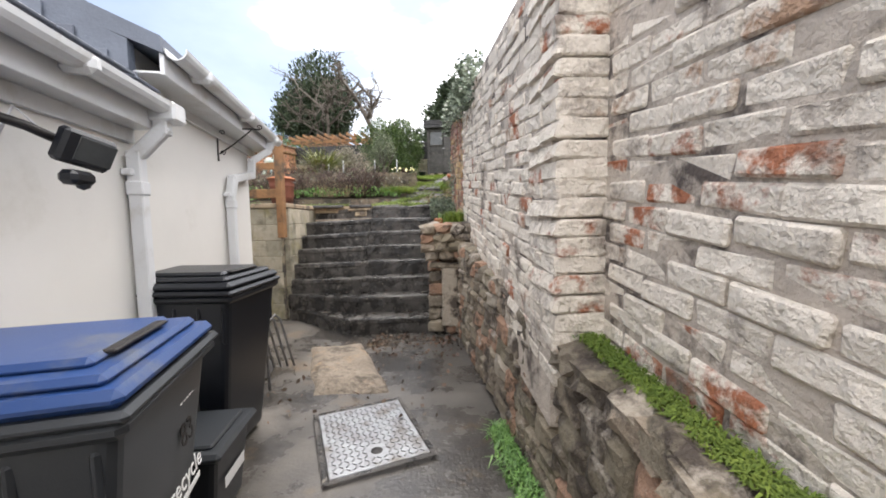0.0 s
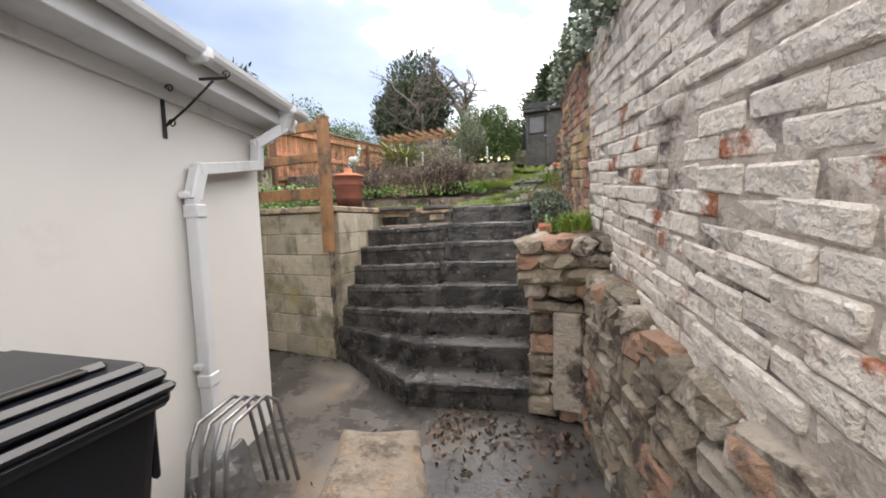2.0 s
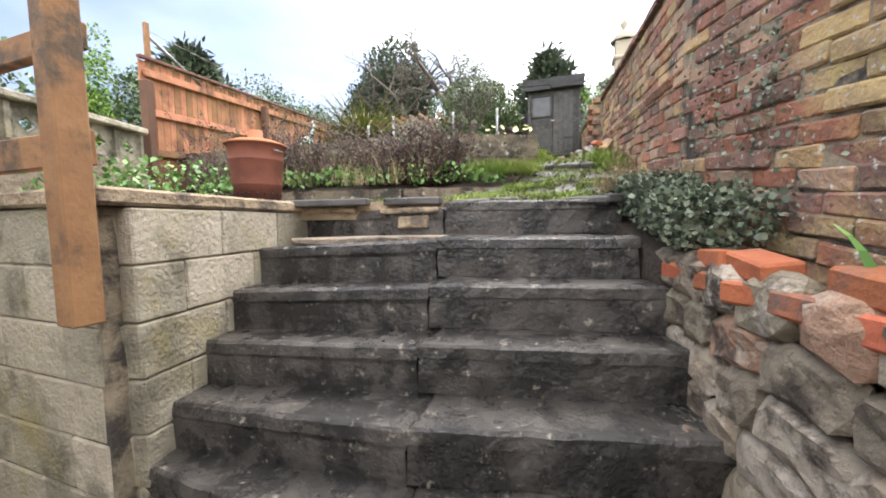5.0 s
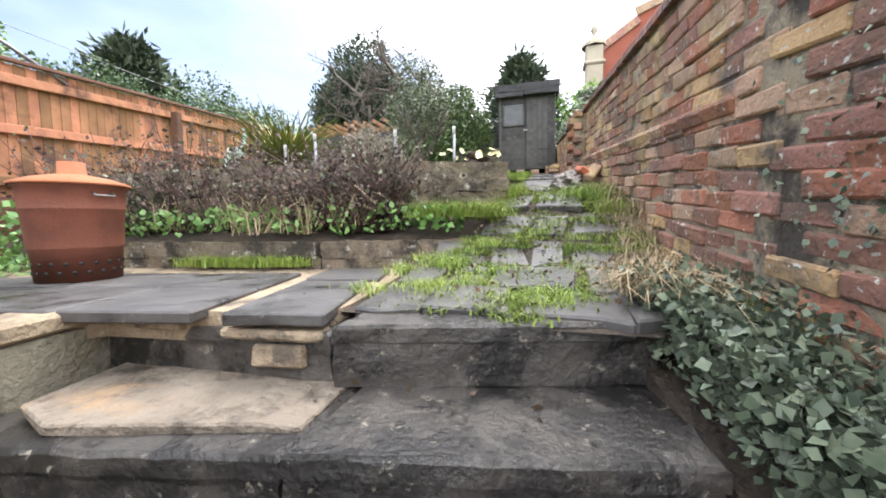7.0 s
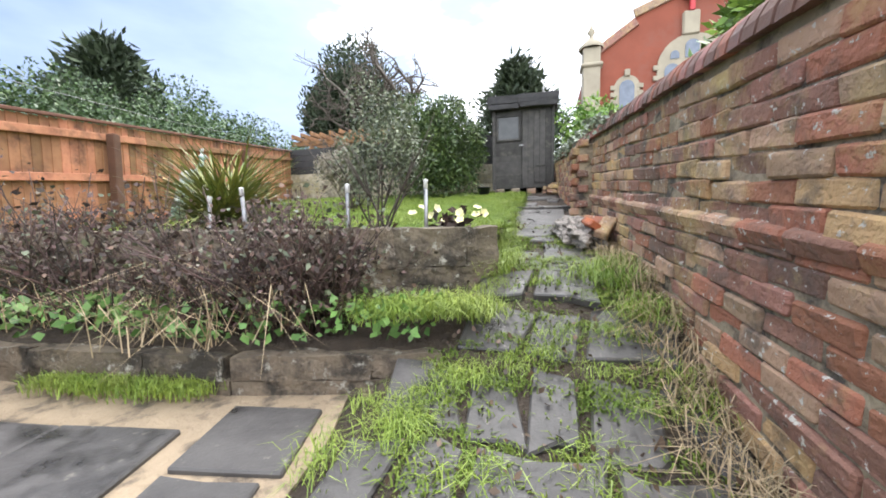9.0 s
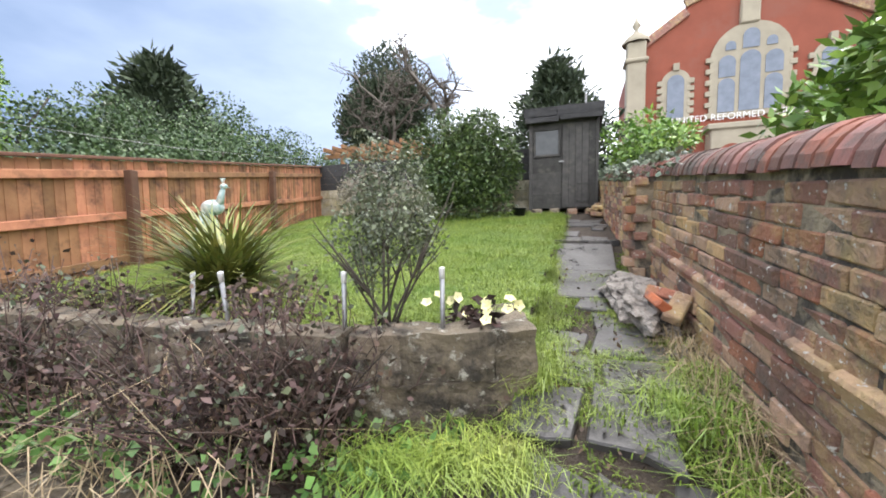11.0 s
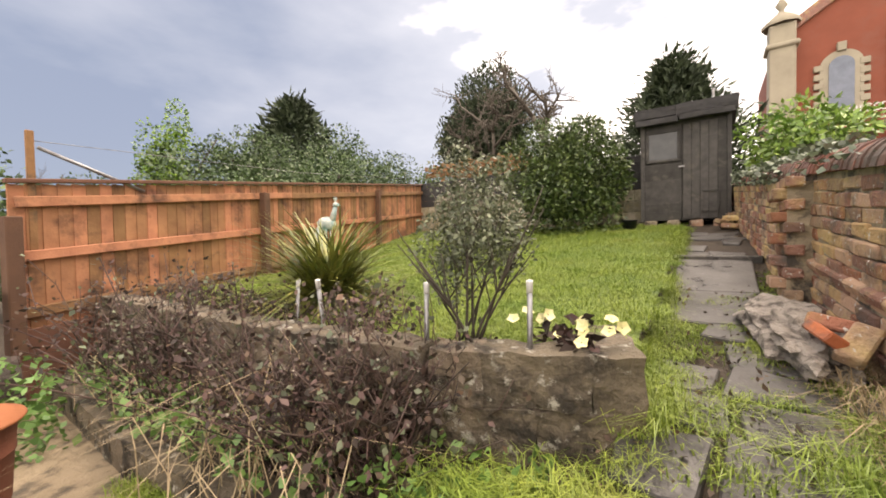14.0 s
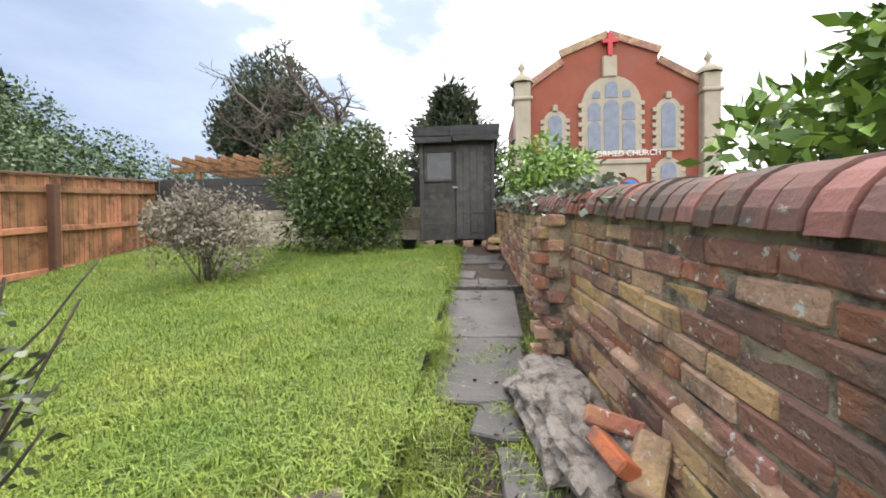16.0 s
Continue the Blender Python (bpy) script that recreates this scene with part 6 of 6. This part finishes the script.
bare_tree("bare_tree", "leafless pollarded tree with knobbly grey limbs", (-7.4, 27.0, 5.0), 4.6, 15, 0.9, 0.26, 5, 4, 0.03, 0.4, (0.1, 0, 1))
bare_tree("bare_tree", "leafless pollarded tree with knobbly grey limbs", (-11.2, 27.5, 5.0), 4.4, 18, 0.85, 0.17, 5, 4, 0.03)
bare_tree("bare_tree", "leafless grey tree in a neighbouring garden", (-18.5, 10.3, 2.2), 2.0, 23, 0.7, 0.05, 5, 4)
bare_tree("bare_tree", "fine leafless shrub tree behind the lawn", (-0.9, 24.0, 3.8), 2.0, 29, 0.6, 0.07, 5, 3)
perg = thing("pergola", "weathered orange timber pergola beyond the back wall", "pergola")
for x in (-7.8, -5.0):
    for y in (18.2, 20.4):
        part("post", box("post", (0.12, 0.12, 2.4), "timber", (x, y, 4.1), 0.01), perg)
for k in range(11):
    part("rafter", box("rafter", (0.07, 3.2, 0.14), "timber", (-8.2 + 0.36 * k, 19.3, 5.35 + 0.03 * (k % 3)), 0.01), perg)
for y in (18.2, 20.4):
    part("beam", box("beam", (4.4, 0.07, 0.16), "timber", (-6.4, y, 5.2), 0.01), perg)
wire = thing("fence_wire", "thin wire strung above the fence on a leaning post", "wire")
part("post", box("post", (0.05, 0.05, 1.0), "timber", (-4.5, 7.95, 3.3), 0.006), wire)
part("brace", tubes("brace", [([(-4.55, 8.0, 3.68), (-4.72, 8.75, 3.4)], 0.018, 0.018)], "steel", 6), wire)
part("strand", tubes("strand", [([(-4.5, 7.95, 3.72), (-5.4, 11.0, 3.98), (-6.5, 14.6, 4.45)], 0.003, 0.003)], "steel", 4), wire)


# ---- bricks of the tall wall, last ----
def brick_mesh(k, material, l=0.22, h=0.0725, d=0.1):
    r = random.Random(k)
    bm = bmesh.new()
    bmesh.ops.create_cube(bm, size=1)
    for vv in bm.verts:
        vv.co = Vector((vv.co.x * d, vv.co.y * l, vv.co.z * h)) + Vector((r.uniform(-0.007, 0.007), r.uniform(-0.009, 0.009), r.uniform(-0.007, 0.007)))
    return finish("brick", bm, material, 0.008)


def brick_wall(name, label, face, top, base, y0, y1, near0, near1, slope, material, pier=None, sink=0.007, high=0.078, ln=0.225):
    ys = sorted(far(y0, y1, 24) + [y1, 2.655, 2.665] if y0 < 2 else far(y0, y1, 24) + [y1])
    v = []
    for y in ys:
        x = face(y) + sink
        v += [(x, y, base(y) - 0.3), (x, y, top(y)), (x + 0.24, y, top(y)), (x + 0.24, y, base(y) - 0.3)]
    f = [(4 * j + k, 4 * j + 4 + k, 4 * j + 5 + k, 4 * j + k + 1) for j in range(len(ys) - 1) for k in range(3)]
    f += [(0, 1, 2, 3), tuple(4 * len(ys) - 4 + k for k in (3, 2, 1, 0))]
    w = thing(name, label, "brick wall", kind="structure", data=mesh_from("wall_core", v, f, "mortar_white" if material == "brick_white" else "mortar"))
    pool = [brick_mesh(k, material) for k in range(6)]
    r = random.Random(5)
    spots = []
    z = base(y0) - slope * 0 - 1.2
    row = 0
    while z < top(y1) + 0.2:
        y = y0 + (ln / 2 if row % 2 else 0)
        while y + ln < y1 + 0.05:
            yc = y + ln / 2
            zc = z + slope * (yc - y0)
            if base(yc) - 0.12 < zc < top(yc) - 0.03:
                a = math.degrees(math.atan2(face(y1 - 0.1) - face(y1 - 0.3), 0.2))
                spots.append((yc, pose(face(yc) + 0.05 + r.uniform(-0.011, 0.005), yc, zc + r.uniform(-0.007, 0.007), math.degrees(math.atan(slope)) + r.uniform(-1.2, 1.2), r.uniform(-2.5, 2.5), -a + r.uniform(-2.2, 2.2))))
            y += ln
        z += high
        row += 1
    near = [s for s in spots if near0 < s[0] < near1]
    stride = max(1, math.ceil(len(near) / 300))
    keep = near[:300] if stride == 1 else near[-300:]
    kept = {id(s) for s in keep}
    for s in keep:
        part("brick", r.choice(pool), w, at=s[1])
    V, Fc = [], []
    for s in spots:
        if id(s) in kept:
            continue
        me = r.choice(pool)
        o = len(V)
        V += [s[1] @ vv.co for vv in me.vertices]
        Fc += [[o + i for i in p.vertices] for p in me.polygons]
    tagged(part("brickwork", mesh_from("brickwork", V, Fc, material + "_joined"), w), kind="stuff")
    return w



def face_a(y):
    return wall_a(y) + (0.2 if y < 2.66 else 0.0)


wa = brick_wall("brick_wall_lower", "tall old brick wall with flaking limewash", face_a, top_a, lambda y: max(ledge_z(min(y, 5.2)), 0.7) - 0.1, -1.9, 5.72, 2.6, 5.0, 0.11, "brick_white", sink=0.003)
wm = brick_wall("brick_wall_middle", "weathered yellow and red brick wall above the planter", wall_a, top_a, lambda y: 1.0, 5.72, 7.42, 5.72, 7.42, 0.11, "brick")
wb = brick_wall("brick_wall_upper", "mottled red and yellow brick garden wall", wall_b, top_b, lambda y: lerp(y, PATH_Z), 7.35, 15.9, 8.3, 10.6, 0.1, "brick")
pool = [brick_mesh(k, "brick") for k in range(20, 24)]
poolw = [brick_mesh(k, "brick_white") for k in range(30, 34)]
pier = thing("brick_pier", "projecting brick pier on the upper wall", "brick pier", kind="structure", data=solid("pier_core", [(0.40, 10.92), (0.62, 10.92), (0.62, 11.2), (0.40, 11.2)], 2.1, 3.2, "mortar"))
for k in range(14):
    for dy in (10.98, 11.14):
        part("brick", pool[k % 4], pier, at=pose(0.43, dy, 2.2 + 0.077 * k, 0, 0, rs.uniform(-4, 4) + (90 if (k + round(dy)) % 2 else 0)))
pier2 = thing("brick_pier", "limewashed projecting brick pier on the lower wall", "brick pier", kind="structure", data=solid("pier_core", [(1.75, 2.7), (1.95, 2.7), (1.9, 2.95), (1.70, 2.95)], 0.8, 2.5, "mortar"))
for k in range(22):
    for dy in (2.70, 2.88):
        part("brick", poolw[(k + round(dy)) % 4], pier2, at=pose(wall_a(dy) + 0.126, dy, 0.85 + 0.078 * k, 0, 0, 12 + rs.uniform(-2, 2)) @ Matrix.Diagonal((2.6, 0.82, 1.03, 1)))
# sloping plinth course and rounded coping of the upper wall
pl = box("plinth_brick", (0.07, 0.215, 0.07), "brick", (0, 0, 0), 0.012, 0.004)
for k in range(31):
    y = 7.7 + 0.225 * k
    if y < 10.9:
        for row in range(1):
            part("plinth_brick", pl, wb, at=pose(wall_b(y) + 0.012, y, 2.46 + 0.1 * (y - 9.0), 6, -24, 3.5 + rs.uniform(-2, 2)))
v, f = [], []
n = 10
for x in (-0.036, 0.036):
    v += [(0.15 * math.cos(math.pi * k / n), x, 0.14 * math.sin(math.pi * k / n)) for k in range(n + 1)]
f = [(k, k + 1, n + 2 + k, n + 1 + k) for k in range(n)] + [tuple(range(n, -1, -1)), tuple(range(n + 1, 2 * n + 2)), (0, n + 1, 2 * n + 1, n)]
cop = mesh_from("coping_brick", v, f, "cope", False)
y = 7.9
while y < 14.9:
    part("coping_brick", cop, wb, at=pose(wall_b(y) + 0.115, y, top_b(y) + rs.uniform(-0.006, 0.006), 6 + rs.uniform(-2, 2), rs.uniform(-2, 2), rs.uniform(-2, 2)))
    y += 0.081
